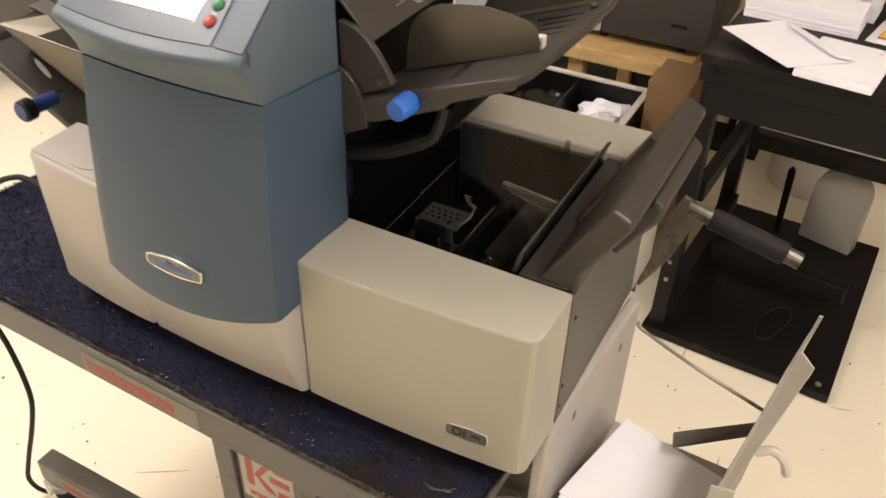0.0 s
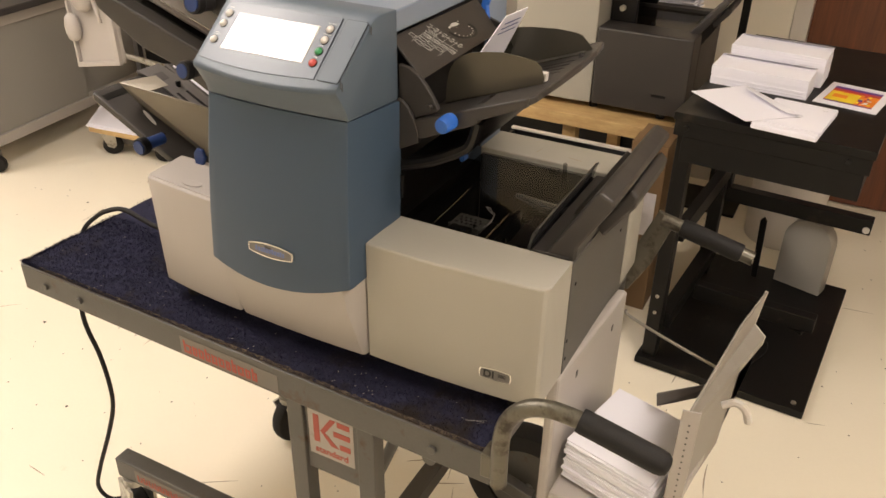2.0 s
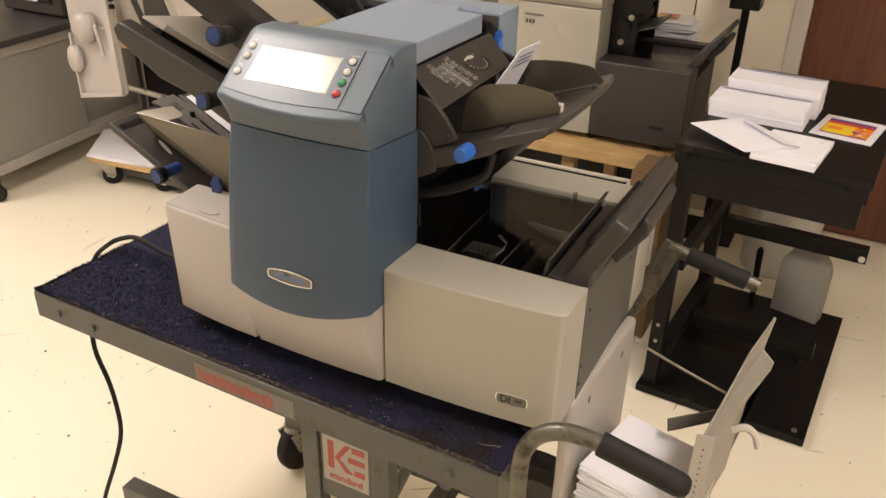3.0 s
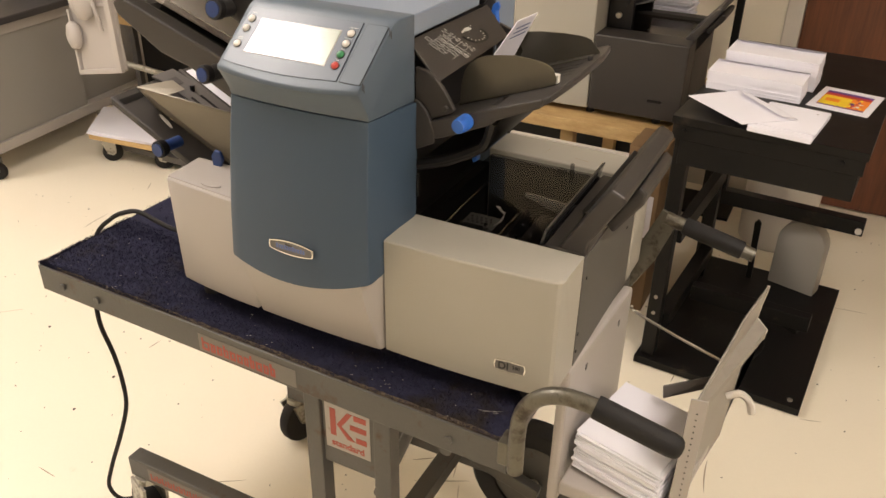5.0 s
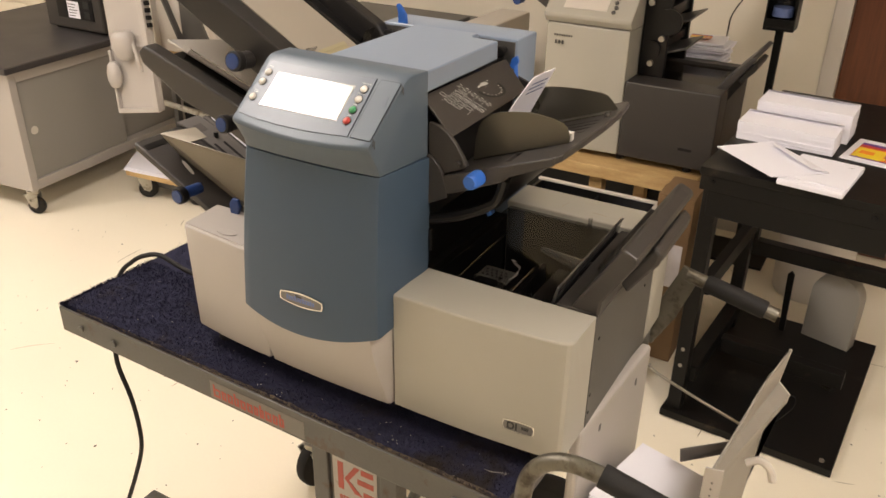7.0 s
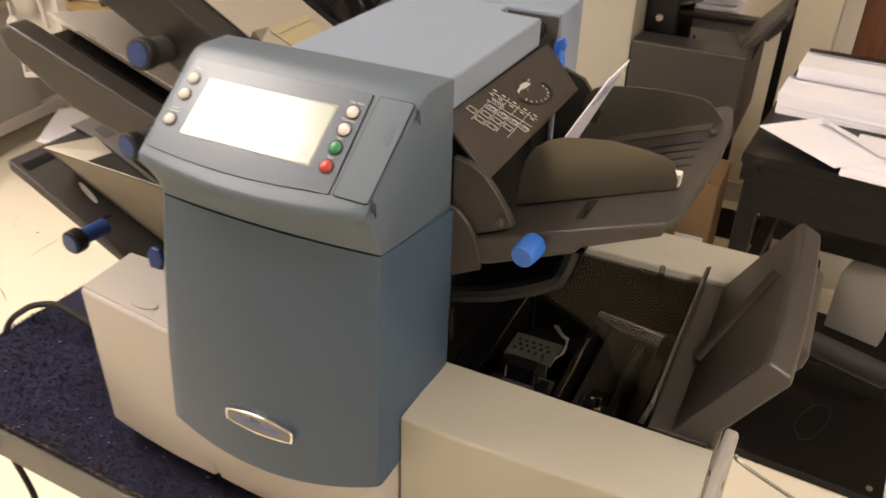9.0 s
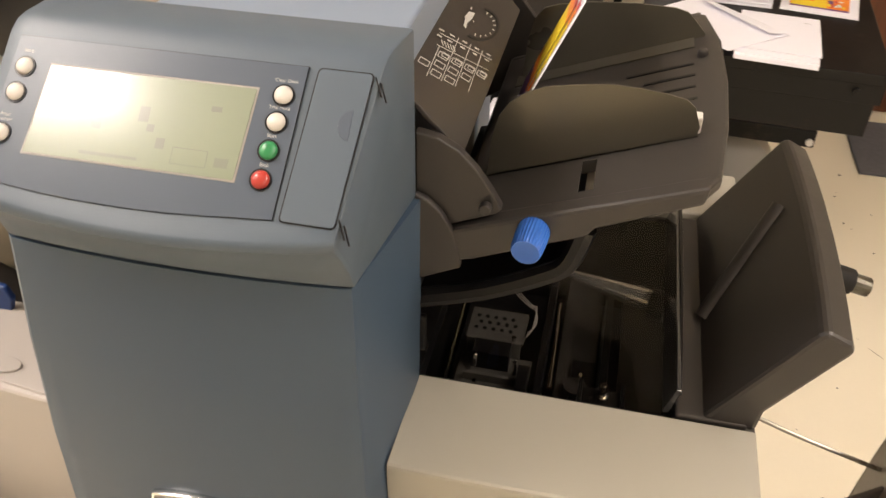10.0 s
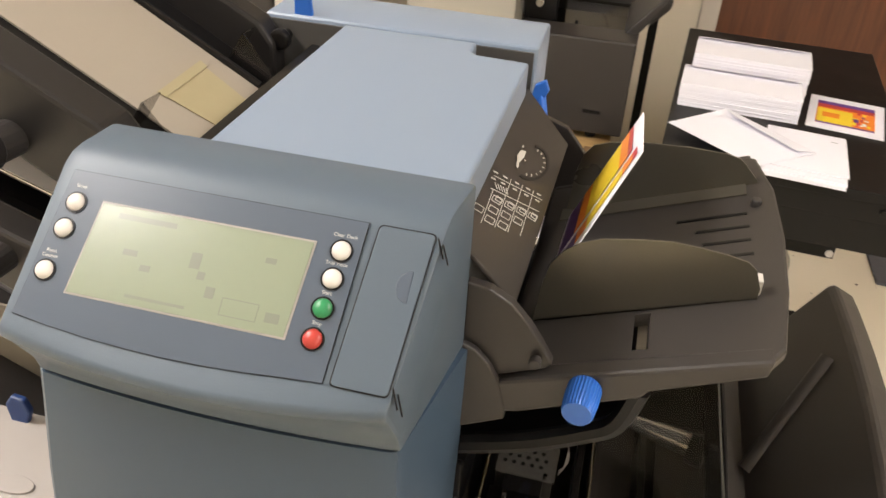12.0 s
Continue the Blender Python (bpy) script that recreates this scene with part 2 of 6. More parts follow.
def rings(loops, closed=True, caps=True):
    """Skin over loops of equally many points."""
    bm = bmesh.new()
    vs = [[bm.verts.new(p) for p in loop] for loop in loops]
    n = len(vs[0])
    for a, b in zip(vs, vs[1:]):
        for i in range(n if closed else n - 1):
            k = (i + 1) % n
            bm.faces.new((a[i], a[k], b[k], b[i]))
    if caps and closed:
        bm.faces.new(vs[0][::-1])
        bm.faces.new(vs[-1])
    bmesh.ops.recalc_face_normals(bm, faces=bm.faces)
    return bm


def cyl(p, q, r, r2=None, seg=20, edge=0.0):
    p, q = Vector(p), Vector(q)
    bm = bmesh.new()
    d = q - p
    bmesh.ops.create_cone(bm, cap_ends=True, segments=seg, radius1=r, radius2=r if r2 is None else r2, depth=d.length,
                          matrix=Matrix.Translation((p + q) / 2) @ d.to_track_quat("Z", "Y").to_matrix().to_4x4())
    if edge:
        rounded(bm, edge, 2, 60)
    return bm


def tube(pts, r, seg=10, steps=6):
    """A round bar along a smooth line through the points."""
    pts = [Vector(p) for p in pts]
    line = []
    for i in range(len(pts) - 1):
        a, b = pts[max(0, i - 1)], pts[i]
        c, d = pts[i + 1], pts[min(len(pts) - 1, i + 2)]
        for k in range(steps):
            t = k / steps
            line.append(0.5 * (2 * b + (c - a) * t + (2 * a - 5 * b + 4 * c - d) * t * t + (3 * b - a - 3 * c + d) * t ** 3))
    line.append(pts[-1])
    loops, side = [], None
    for i, p in enumerate(line):
        d = (line[min(i + 1, len(line) - 1)] - line[max(i - 1, 0)]).normalized()
        side = d.orthogonal().normalized() if side is None else (side - d * side.dot(d)).normalized()
        up = d.cross(side)
        loops.append([p + r * (math.cos(2 * math.pi * k / seg) * side + math.sin(2 * math.pi * k / seg) * up) for k in range(seg)])
    return rings(loops)


def merge(*bms):
    out = bmesh.new()
    for b in bms:
        me = bpy.data.meshes.new("tmp")
        b.to_mesh(me)
        b.free()
        out.from_mesh(me)
        bpy.data.meshes.remove(me)
    return out


def moved(bm, m):
    bmesh.ops.transform(bm, matrix=m, verts=bm.verts)
    return bm


def slab(corners, thick, r=0.0):
    """A plate over four corners, thickness against its normal."""
    c = [Vector(p) for p in corners]
    n = (c[1] - c[0]).cross(c[3] - c[0]).normalized() * thick
    bm = bmesh.new()
    a, b = [bm.verts.new(p) for p in c], [bm.verts.new(p - n) for p in c]
    bm.faces.new(a)
    bm.faces.new(b[::-1])
    for i in range(4):
        k = (i + 1) % 4
        bm.faces.new((a[i], b[i], b[k], a[k]))
    bmesh.ops.recalc_face_normals(bm, faces=bm.faces)
    return rounded(bm, r, 2) if r else bm


def letters(name, body, size, m, mat, parent, label="", bold=0.0, align="CENTER"):
    """Writing in the built-in font, as a mesh lying on the pose m."""
    cu = bpy.data.curves.new(name, "FONT")
    cu.body, cu.size, cu.align_x, cu.align_y, cu.extrude, cu.offset = body, size, align, "CENTER", size * 0.008, bold
    tmp = bpy.data.objects.new(name, cu)
    scene.collection.objects.link(tmp)
    me = bpy.data.meshes.new_from_object(tmp.evaluated_get(bpy.context.evaluated_depsgraph_get()))
    bpy.data.objects.remove(tmp)
    bpy.data.curves.remove(cu)
    bm = bmesh.new()
    bm.from_mesh(me)
    bpy.data.meshes.remove(me)
    return part(name, moved(bm, m), mat, parent, label)


def bars(name, rects, m, mat, parent, label="", thick=0.0006):
    """Flat printed bars (x0, x1, y0, y1) on the pose m, in one mesh."""
    return part(name, moved(merge(*[box(a, b, c, d, 0, thick) for a, b, c, d in rects]), m), mat, parent, label)


# ---- the room ----
FX0, FX1, FY0, FY1, CZ = -6.5, 3.0, -3.2, 2.83, 2.65
floor = tagged(part("floor", box(FX0 - 0.1, FX1 + 0.1, FY0 - 0.1, FY1 + 0.1, -0.1, 0), FLOOR), "cream painted concrete floor with scuffs and dirt", "floor", kind="structure")
tagged(part("ceiling", box(FX0 - 0.1, FX1 + 0.1, FY0 - 0.1, FY1 + 0.1, CZ, CZ + 0.1), CEIL), "white tiled office ceiling", "ceiling", kind="structure")
DX0, DX1, DZ = 0.36, 1.26, 2.04
north = thing("wall_north", "cream painted wall with a doorway", "wall", (-1, FY1 + 0.05, 0), kind="structure")
part("wall_panel", merge(box(FX0, DX0 - 0.07, FY1, FY1 + 0.1, 0, CZ), box(DX1 + 0.07, FX1, FY1, FY1 + 0.1, 0, CZ), box(DX0 - 0.07, DX1 + 0.07, FY1, FY1 + 0.1, DZ + 0.07, CZ)), WALL, north)
tagged(part("wall_south", box(FX0, FX1, FY0 - 0.1, FY0, 0, CZ), WALL), "plain cream painted wall", "wall", kind="structure")
tagged(part("wall_west", box(FX0 - 0.1, FX0, FY0, FY1, 0, CZ), WALL), "plain cream painted wall", "wall", kind="structure")
tagged(part("wall_east", box(FX1, FX1 + 0.1, FY0, FY1, 0, CZ), WALL), "plain cream painted wall", "wall", kind="structure")
door = thing("door_1", "dark brown wood-veneer door, closed, in a pale frame", "door", (0.8, FY1 + 0.02, 0), kind="structure")
part("door_leaf", box(DX0, DX1, FY1 + 0.03, FY1 + 0.075, 0.008, DZ, 0.002), DOORW, door)
part("door_frame", merge(box(DX0 - 0.07, DX0 - 0.002, FY1 - 0.014, FY1 + 0.1, 0, DZ + 0.07, 0.004), box(DX1 + 0.002, DX1 + 0.07, FY1 - 0.014, FY1 + 0.1, 0, DZ + 0.07, 0.004), box(DX0 - 0.002, DX1 + 0.002, FY1 - 0.014, FY1 + 0.1, DZ + 0.002, DZ + 0.07, 0.004)), WHITEP, door)
part("door_handle", merge(cyl((1.19, FY1 + 0.03, 1.02), (1.19, FY1 - 0.03, 1.02), 0.009), cyl((1.195, FY1 - 0.03, 1.02), (1.08, FY1 - 0.03, 1.02), 0.009)), STEEL, door)
tagged(part("baseboard", merge(box(FX0, DX0 - 0.075, FY1 - 0.015, FY1 - 0.001, 0, 0.09, 0.003), box(DX1 + 0.075, FX1, FY1 - 0.015, FY1 - 0.001, 0, 0.09, 0.003)), WHITEP), "cream painted skirting board", "baseboard", kind="structure")
tagged(part("doormat", box(1.06, 1.62, 2.36, 2.76, 0.0, 0.012, 0.004), MAT), "flat grey carpet doormat on the floor", "doormat")


def ceiling_light(x, y, share=1.0, tint=LAMP_TINT):
    e = thing("ceiling_light", "unseen recessed ceiling light panel, switched on", "ceiling light", (x, y, CZ), group="ceiling lights")
    part("light_frame", merge(box(x - 0.32, x - 0.29, y - 0.62, y + 0.62, CZ - 0.03, CZ), box(x + 0.29, x + 0.32, y - 0.62, y + 0.62, CZ - 0.03, CZ), box(x - 0.29, x + 0.29, y - 0.62, y - 0.59, CZ - 0.03, CZ), box(x - 0.29, x + 0.29, y + 0.59, y + 0.62, CZ - 0.03, CZ)), WHITEP, e)
    part("diffuser", box(x - 0.285, x + 0.285, y - 0.585, y + 0.585, CZ - 0.02, CZ - 0.012), TUBE_GLOW, e, "glowing diffuser")
    a = bpy.data.lights.new("lamp", "AREA")
    a.shape, a.size, a.size_y, a.energy, a.color = "RECTANGLE", 0.57, 1.17, LAMP_POWER * share, tint
    lamp = new("lamp", a)
    lamp.location = (x, y, CZ - 0.035)


# shares and tints are set to balance brightness and colour across the room
WARM_TINT = (1.0, 0.862, 0.74)
# first panel follows from the screen's reflection; the others are unseen, added light
for lx, ly, share, tint in ((-1.32, -0.05, 1.4, LAMP_TINT), (1.35, -0.05, 1.0, WARM_TINT), (-3.6, -0.05, 1.1, LAMP_TINT), (-3.6, -2.3, 0.45, LAMP_TINT), (1.35, -2.3, 0.25, WARM_TINT), (-5.6, -0.05, 0.8, LAMP_TINT)):
    ceiling_light(lx, ly, share, tint)

# ---- the trolley under the inserter ----
TZ, TX0, TX1, TY0, TY1 = 0.802, -0.80, 0.262, -0.072, 0.535
trolley = thing("machine_trolley", "grey steel trolley with a navy carpeted top and worn red stickers", "trolley", (-0.27, 0.23, 0))
TT = Matrix.Translation((TX0, 0, 0)) @ Matrix.Rotation(radians(-1.8), 4, "Z") @ Matrix.Translation((-TX0, 0.03, 0))
carpet = box(TX0 + 0.004, TX1 - 0.004, TY0 + 0.004, TY1 - 0.004, TZ - 0.012, TZ - 0.001)
bmesh.ops.subdivide_edges(carpet, edges=carpet.edges, cuts=1)
part("board", moved(box(TX0 + 0.002, TX1 - 0.002, TY0 + 0.002, TY1 - 0.002, TZ - 0.022, TZ - 0.0125, 0.001), TT), CHIP, trolley, "worn chipboard deck edge")
part("carpet", moved(carpet, TT), CARPET, trolley, "navy carpet with frayed edges")


def tufts():
    """Short fibres over the carpet, denser and longer at its edges."""
    rnd = random.Random(4)
    bm = bmesh.new()
    n = 0
    while n < 24000:
        x, y = rnd.uniform(TX0, TX1), rnd.uniform(TY0, 0.16 if rnd.random() < 0.8 else TY1)
        if -0.44 < x < 0.27 and y > 0.05:
            continue
        if rnd.random() < 0.12:
            y = TY0 + rnd.uniform(0, 0.006)
        if rnd.random() < 0.05:
            x = TX0 + rnd.uniform(0, 0.006)
        h, a, w = rnd.uniform(0.001, 0.004), rnd.uniform(0, 6.3), rnd.uniform(0.0004, 0.0011)
        lx, ly = rnd.gauss(0, 0.003), rnd.gauss(0, 0.003)
        c, s = math.cos(a) * w, math.sin(a) * w
        v = [bm.verts.new((x - c, y - s, TZ - 0.002)), bm.verts.new((x + c, y + s, TZ - 0.002)), bm.verts.new((x + c * 0.4 + lx, y + s * 0.4 + ly, TZ + h)), bm.verts.new((x - c * 0.4 + lx, y - s * 0.4 + ly, TZ + h))]
        bm.faces.new(v)
        n += 1
    return bm


FRAY = material("worn_backing", (0.085, 0.062, 0.042), 0.85, vary=0.5, scale=70, bump=0.6, bump_scale=300, spot=(0.03, 0.021, 0.016), spot_scale=60, spot_size=0.24)


def frayed_rim(x0, x1, seed):
    """A ragged strip of bare backing along the deck's front edge."""
    rnd, n = random.Random(seed), 150
    near = [(x0 + (x1 - x0) * i / n, TY0 + 0.0005) for i in range(n + 1)]
    far = [(x, TY0 + 0.002 + 0.003 * rnd.random() + 0.002 * math.sin(9 * x) ** 2 * rnd.random()) for x, _ in near]
    bm = bmesh.new()
    rows = [[bm.verts.new((x, y, TZ + 0.0015 - 0.004 * (k == 0) + 0.0012 * rnd.random())) for x, y in row] for k, row in enumerate((near, far))]
    for i in range(n):
        bm.faces.new((rows[0][i], rows[0][i + 1], rows[1][i + 1], rows[1][i]))
    low = bmesh.ops.extrude_face_region(bm, geom=bm.faces[:])
    for v in [g for g in low["geom"] if isinstance(g, bmesh.types.BMVert)]:
        v.co.z -= 0.004
    bmesh.ops.recalc_face_normals(bm, faces=bm.faces[:])
    return bm


part("frayed_rim", moved(frayed_rim(TX0 + 0.05, TX1 - 0.004, 7), TT), FRAY, trolley, "ragged brown backing at the carpet's edge")
tagged(part("carpet_pile", moved(tufts(), TT), CARPET, trolley, "short navy carpet fibres"), kind="stuff")


def lint():
    """Pale crumbs and short threads caught in the pile."""
    rnd = random.Random(17)
    bm = bmesh.new()
    for k in range(110):
        x, y, a = rnd.uniform(TX0 + 0.01, TX1 - 0.02), TY0 + rnd.uniform(0.004, 0.09) if rnd.random() < 0.6 else rnd.uniform(TY0, TY1), rnd.uniform(0, 6.3)
        if x > -0.46 and y > 0.0:
            continue
        l, w = rnd.uniform(0.0005, 0.0011) * (2.2 if rnd.random() < 0.08 else 1), rnd.uniform(0.0004, 0.0008)
        c, q = math.cos(a), math.sin(a)
        bm.faces.new([bm.verts.new((x + u * l * c - v * w * q, y + u * l * q + v * w * c, TZ + 0.003)) for u, v in ((-1, -1), (1, -1), (1, 1), (-1, 1))])
    return bm


tagged(part("lint", moved(lint(), TT), BEIGE, trolley, "pale lint on the carpet"), kind="stuff")
for k in range(2):
    part("loose_thread", moved(tube([(0.19 + 0.012 * k, -0.03, TZ + 0.004), (0.205, -0.035 - 0.006 * k, TZ + 0.010 + 0.004 * k), (0.222 + 0.006 * k, -0.03, TZ + 0.012), (0.228 - 0.01 * k, -0.018 - 0.012 * k, TZ + 0.005)], 0.00016, 5), TT), BEIGE, trolley, "curled pale thread")
RZ0, RZ1 = TZ - 0.062, TZ - 0.004
for nm, b in (("front_rail", box(TX0 - 0.003, TX1 + 0.003, TY0 - 0.004, TY0 + 0.001, RZ0, RZ1, 0.0015)), ("rear_rail", box(TX0 - 0.003, TX1 + 0.003, TY1 - 0.001, TY1 + 0.004, RZ0, RZ1, 0.0015)),
              ("side_rail", box(TX0 - 0.004, TX0 + 0.001, TY0 + 0.001, TY1 - 0.001, RZ0, RZ1, 0.0015)), ("side_rail", box(TX1 - 0.001, TX1 + 0.004, TY0 + 0.001, TY1 - 0.001, RZ1 - 0.018, RZ1, 0.0015))):
    part(nm, moved(b, TT), FRAME, trolley)
for bx in (-0.735, -0.635, 0.165):
    part("bolt", moved(cyl((bx, TY0 - 0.004, RZ0 + 0.026), (bx, TY0 - 0.009, RZ0 + 0.026), 0.0075, seg=14, edge=0.001), TT), FRAME, trolley)
FR = TT @ pose(-0.362, TY0 - 0.0045, 0.764, 90, 0, 0)
bars("name_sticker", [(-0.004, 0.222, -0.018, 0.02)], FR, STICKER, trolley, "worn pale sticker along the rail")
rnd = random.Random(3)
word, cx = [], 0.004
for k in range(11):
    w = 0.018 if k == 0 else rnd.uniform(0.010, 0.015)
    hgt = 0.014 if k in (0, 3, 7, 10) else 0.007
    word += [(cx, cx + 0.0045, -0.013, hgt), (cx + 0.0045, cx + w, -0.013, -0.008), (cx + w - 0.004, cx + w, -0.008, 0.006), (cx + 0.005, cx + w - 0.004, 0.002, 0.006)]
    cx += w + 0.0035
bars("red_lettering", word, FR @ Matrix.Translation((0, 0, 0.0007)), REDI, trolley, "faded red logo lettering as plain shapes")
# centre posts with the plate between them
part("centre_post", box(-0.142, -0.108, -0.052, -0.02, 0.29, RZ0 + 0.004, 0.002), FRAME, trolley)
part("centre_post", box(0.004, 0.038, -0.052, -0.02, 0.29, RZ0 + 0.004, 0.002), FRAME, trolley)
part("centre_post", box(-0.142, -0.108, 0.45, 0.482, 0.29, RZ0 + 0.004, 0.002), FRAME, trolley)
part("centre_post", box(0.004, 0.038, 0.45, 0.482, 0.29, RZ0 + 0.004, 0.002), FRAME, trolley)
part("brand_plate", box(-0.107, 0.003, -0.046, -0.042, 0.575, RZ0 + 0.002, 0.001), FRAME, trolley)
KP = pose(-0.053, -0.0465, 0.667, 90, 0, 0)
bars("logo_sticker", [(-0.047, 0.047, -0.052, 0.052)], KP, LABEL, trolley, "pale sticker with a red logo")
part("logo_mark", moved(merge(box(-0.036, -0.024, -0.02, 0.042, 0, 0.0006), prism([(-0.022, 0.008), (0.0, 0.042), (0.012, 0.042), (-0.012, 0.006), (0.016, -0.02), (0.0, -0.02)], "z", 0, 0.0006),
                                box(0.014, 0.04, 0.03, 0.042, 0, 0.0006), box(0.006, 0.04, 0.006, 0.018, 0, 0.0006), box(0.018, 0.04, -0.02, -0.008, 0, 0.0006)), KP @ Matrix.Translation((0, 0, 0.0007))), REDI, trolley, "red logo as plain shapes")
letters("sticker_word", "standard", 0.02, KP @ Matrix.Translation((0.0, -0.038, 0.001)), REDI, trolley, "red word on the sticker", 0.0006)
# lower frame, brace, castors
part("base_bar", box(-0.70, 0.2, -0.02, 0.02, 0.235, 0.29, 0.003), FRAME, trolley)
part("base_bar", box(-0.60, 0.02, 0.45, 0.49, 0.16, 0.21, 0.003), FRAME, trolley)
part("base_bar", box(-0.07, -0.03, 0.021, 0.449, 0.235, 0.28, 0.003), FRAME, trolley)
bars("base_sticker", [(0.0, 0.30, -0.018, 0.018)], pose(-0.64, -0.0205, 0.262, 90, 0, 0), STICKER, trolley, "worn pale sticker on the base bar")
word, cx = [], 0.008
for k in range(16):
    w = rnd.uniform(0.010, 0.0145)
    word += [(cx, cx + 0.004, -0.011, 0.008), (cx + 0.004, cx + w, -0.011, -0.007), (cx + w - 0.0035, cx + w, -0.007, 0.005)]
    cx += w + 0.004
bars("red_lettering", word, pose(-0.64, -0.0215, 0.262, 90, 0, 0), REDI, trolley, "faded red product lettering as plain bars")
part("brace", cyl((0.06, 0.06, RZ0 - 0.005), (-0.04, 0.03, 0.45), 0.011), FRAME, trolley)
part("brace", cyl((0.15, 0.10, RZ0 - 0.012), (0.02, 0.02, RZ0 - 0.05), 0.012), FRAME, trolley)
part("cross_tube", cyl((0.15, -0.065, RZ0 - 0.012), (0.15, 0.50, RZ0 - 0.012), 0.012), FRAME, trolley)


def castor(parent, x, y, r, top, turn=0.0, w=0.026):
    m = pose(x, y, 0, 0, 0, turn)
    c = part("castor", moved(merge(prism([(-0.035, top - 0.015), (0.03, top - 0.015), (r * 0.6, r), (r * 0.3, r * 0.75), (-0.012, r)], "y", -w * 0.85, -w * 0.65), prism([(-0.035, top - 0.015), (0.03, top - 0.015), (r * 0.6, r), (r * 0.3, r * 0.75), (-0.012, r)], "y", w * 0.65, w * 0.85),
             cyl((0, 0, top - 0.018), (0, 0, top), 0.028), cyl((r * 0.25, -w, r), (r * 0.25, w, r), 0.008)), m), STEEL, parent, "bare steel castor fork")
    part("tyre", moved(cyl((r * 0.25, -w * 0.5, r), (r * 0.25, w * 0.5, r), r, seg=28, edge=r * 0.12), m), RUBBER, c, "black rubber wheel", smooth=40)
    return c


castor(trolley, -0.67, 0.0, 0.085, 0.236, 160, 0.036)
castor(trolley, -0.585, 0.47, 0.08, 0.16, 80, 0.036)
for wy in (0.48,):
    hub = part("wheel", cyl((0.14, wy - 0.018, 0.176), (0.14, wy + 0.018, 0.176), 0.11, seg=28), FRAME, trolley)
    part("tyre", rings([[(0.14 + r * math.cos(2 * math.pi * k / 48), wy + w, 0.176 + r * math.sin(2 * math.pi * k / 48)) for k in range(48)] for r, w in ((0.112, -0.024), (0.135, -0.030), (0.158, -0.028), (0.171, -0.016), (0.176, 0.0), (0.171, 0.016), (0.158, 0.028), (0.135, 0.030), (0.112, 0.024))], caps=False), RUBBER, hub, "large black pneumatic tyre", smooth=35)
part("axle", cyl((0.14, 0.43, 0.176), (0.14, 0.515, 0.176), 0.011, seg=14), STEEL, trolley)
part("wheel_arm", prism([(-0.02, 0.21), (-0.01, 0.245), (0.165, 0.192), (0.158, 0.156)], "y", 0.418, 0.446, 0.003), FRAME, trolley)


def grip_bar(y):
    """A round-ended rubber sleeve on the handle."""
    a, b = Vector((0.398, y, 0.957)), Vector((0.519, y, 0.931))
    d = (b - a).normalized()
    side, up = Vector((0, 1, 0)), d.cross(Vector((0, 1, 0)))
    return rings([[a + d * s + r * (math.cos(2 * math.pi * k / 20) * side + math.sin(2 * math.pi * k / 20) * up) for k in range(20)]
                  for s, r in ((0, 0.0130), (0.0, 0.0165), (0.004, 0.0170), (0.107, 0.0170), (0.116, 0.0155), (0.1215, 0.0115), (0.1235, 0.005))])


def push_handle(y):
    h = part("push_handle", tube([(0.291, y, 0.79), (0.291, y, 0.872), (0.299, y, 0.912), (0.322, y, 0.943), (0.356, y, 0.957), (0.40, y, 0.956), (0.44, y, 0.949)], 0.0125, 14), WORN, trolley, "bent tube handle with worn chrome", smooth=50)
    part("grip", grip_bar(y), RUBBER, h, "black rubber grip", smooth=50)
    part("bracket", box(0.262, 0.283, y - 0.004, y + 0.03, 0.795, 0.838, 0.003), WORN, h)


push_handle(TY0 - 0.042)
hb = part("push_handle", cyl((0.335, 0.54, 0.927), (0.512, 0.54, 0.888), 0.0135, seg=16), WORN, trolley, "short bare tube with a grip")
part("grip", cyl((0.372, 0.54, 0.919), (0.49, 0.54, 0.893), 0.018, seg=18, edge=0.003), RUBBER, hb, "black rubber grip", smooth=40)
part("handle_arm", prism([(0.325, 0.94), (0.36, 0.925), (0.325, 0.82), (0.285, 0.745), (0.245, 0.745)], "y", 0.545, 0.553, 0.002), WORN, hb, "flat steel arm")

# ---- the envelope inserter ----
mach = thing("envelope_inserter", "desktop envelope inserter, blue-grey tower between beige covers, charcoal feed trays", "mailing machine", (-0.1, 0.25, TZ))
MB = 0.838


def arc_front(x0, x1, y0, y1, bulge, n=16):
    """A bowed front line from (x0, y0) to (x1, y1)."""
    return [(x0 + (x1 - x0) * i / n, y0 + (y1 - y0) * i / n - bulge * (1 - (2 * i / n - 1) ** 2)) for i in range(n + 1)]


for fx in (-0.42, -0.1, 0.25):
    for fy in (0.05, 0.45):
        part("rubber_foot", cyl((fx, fy, TZ - 0.001), (fx, fy, MB + 0.004), 0.018, seg=14), RUBBER, mach)

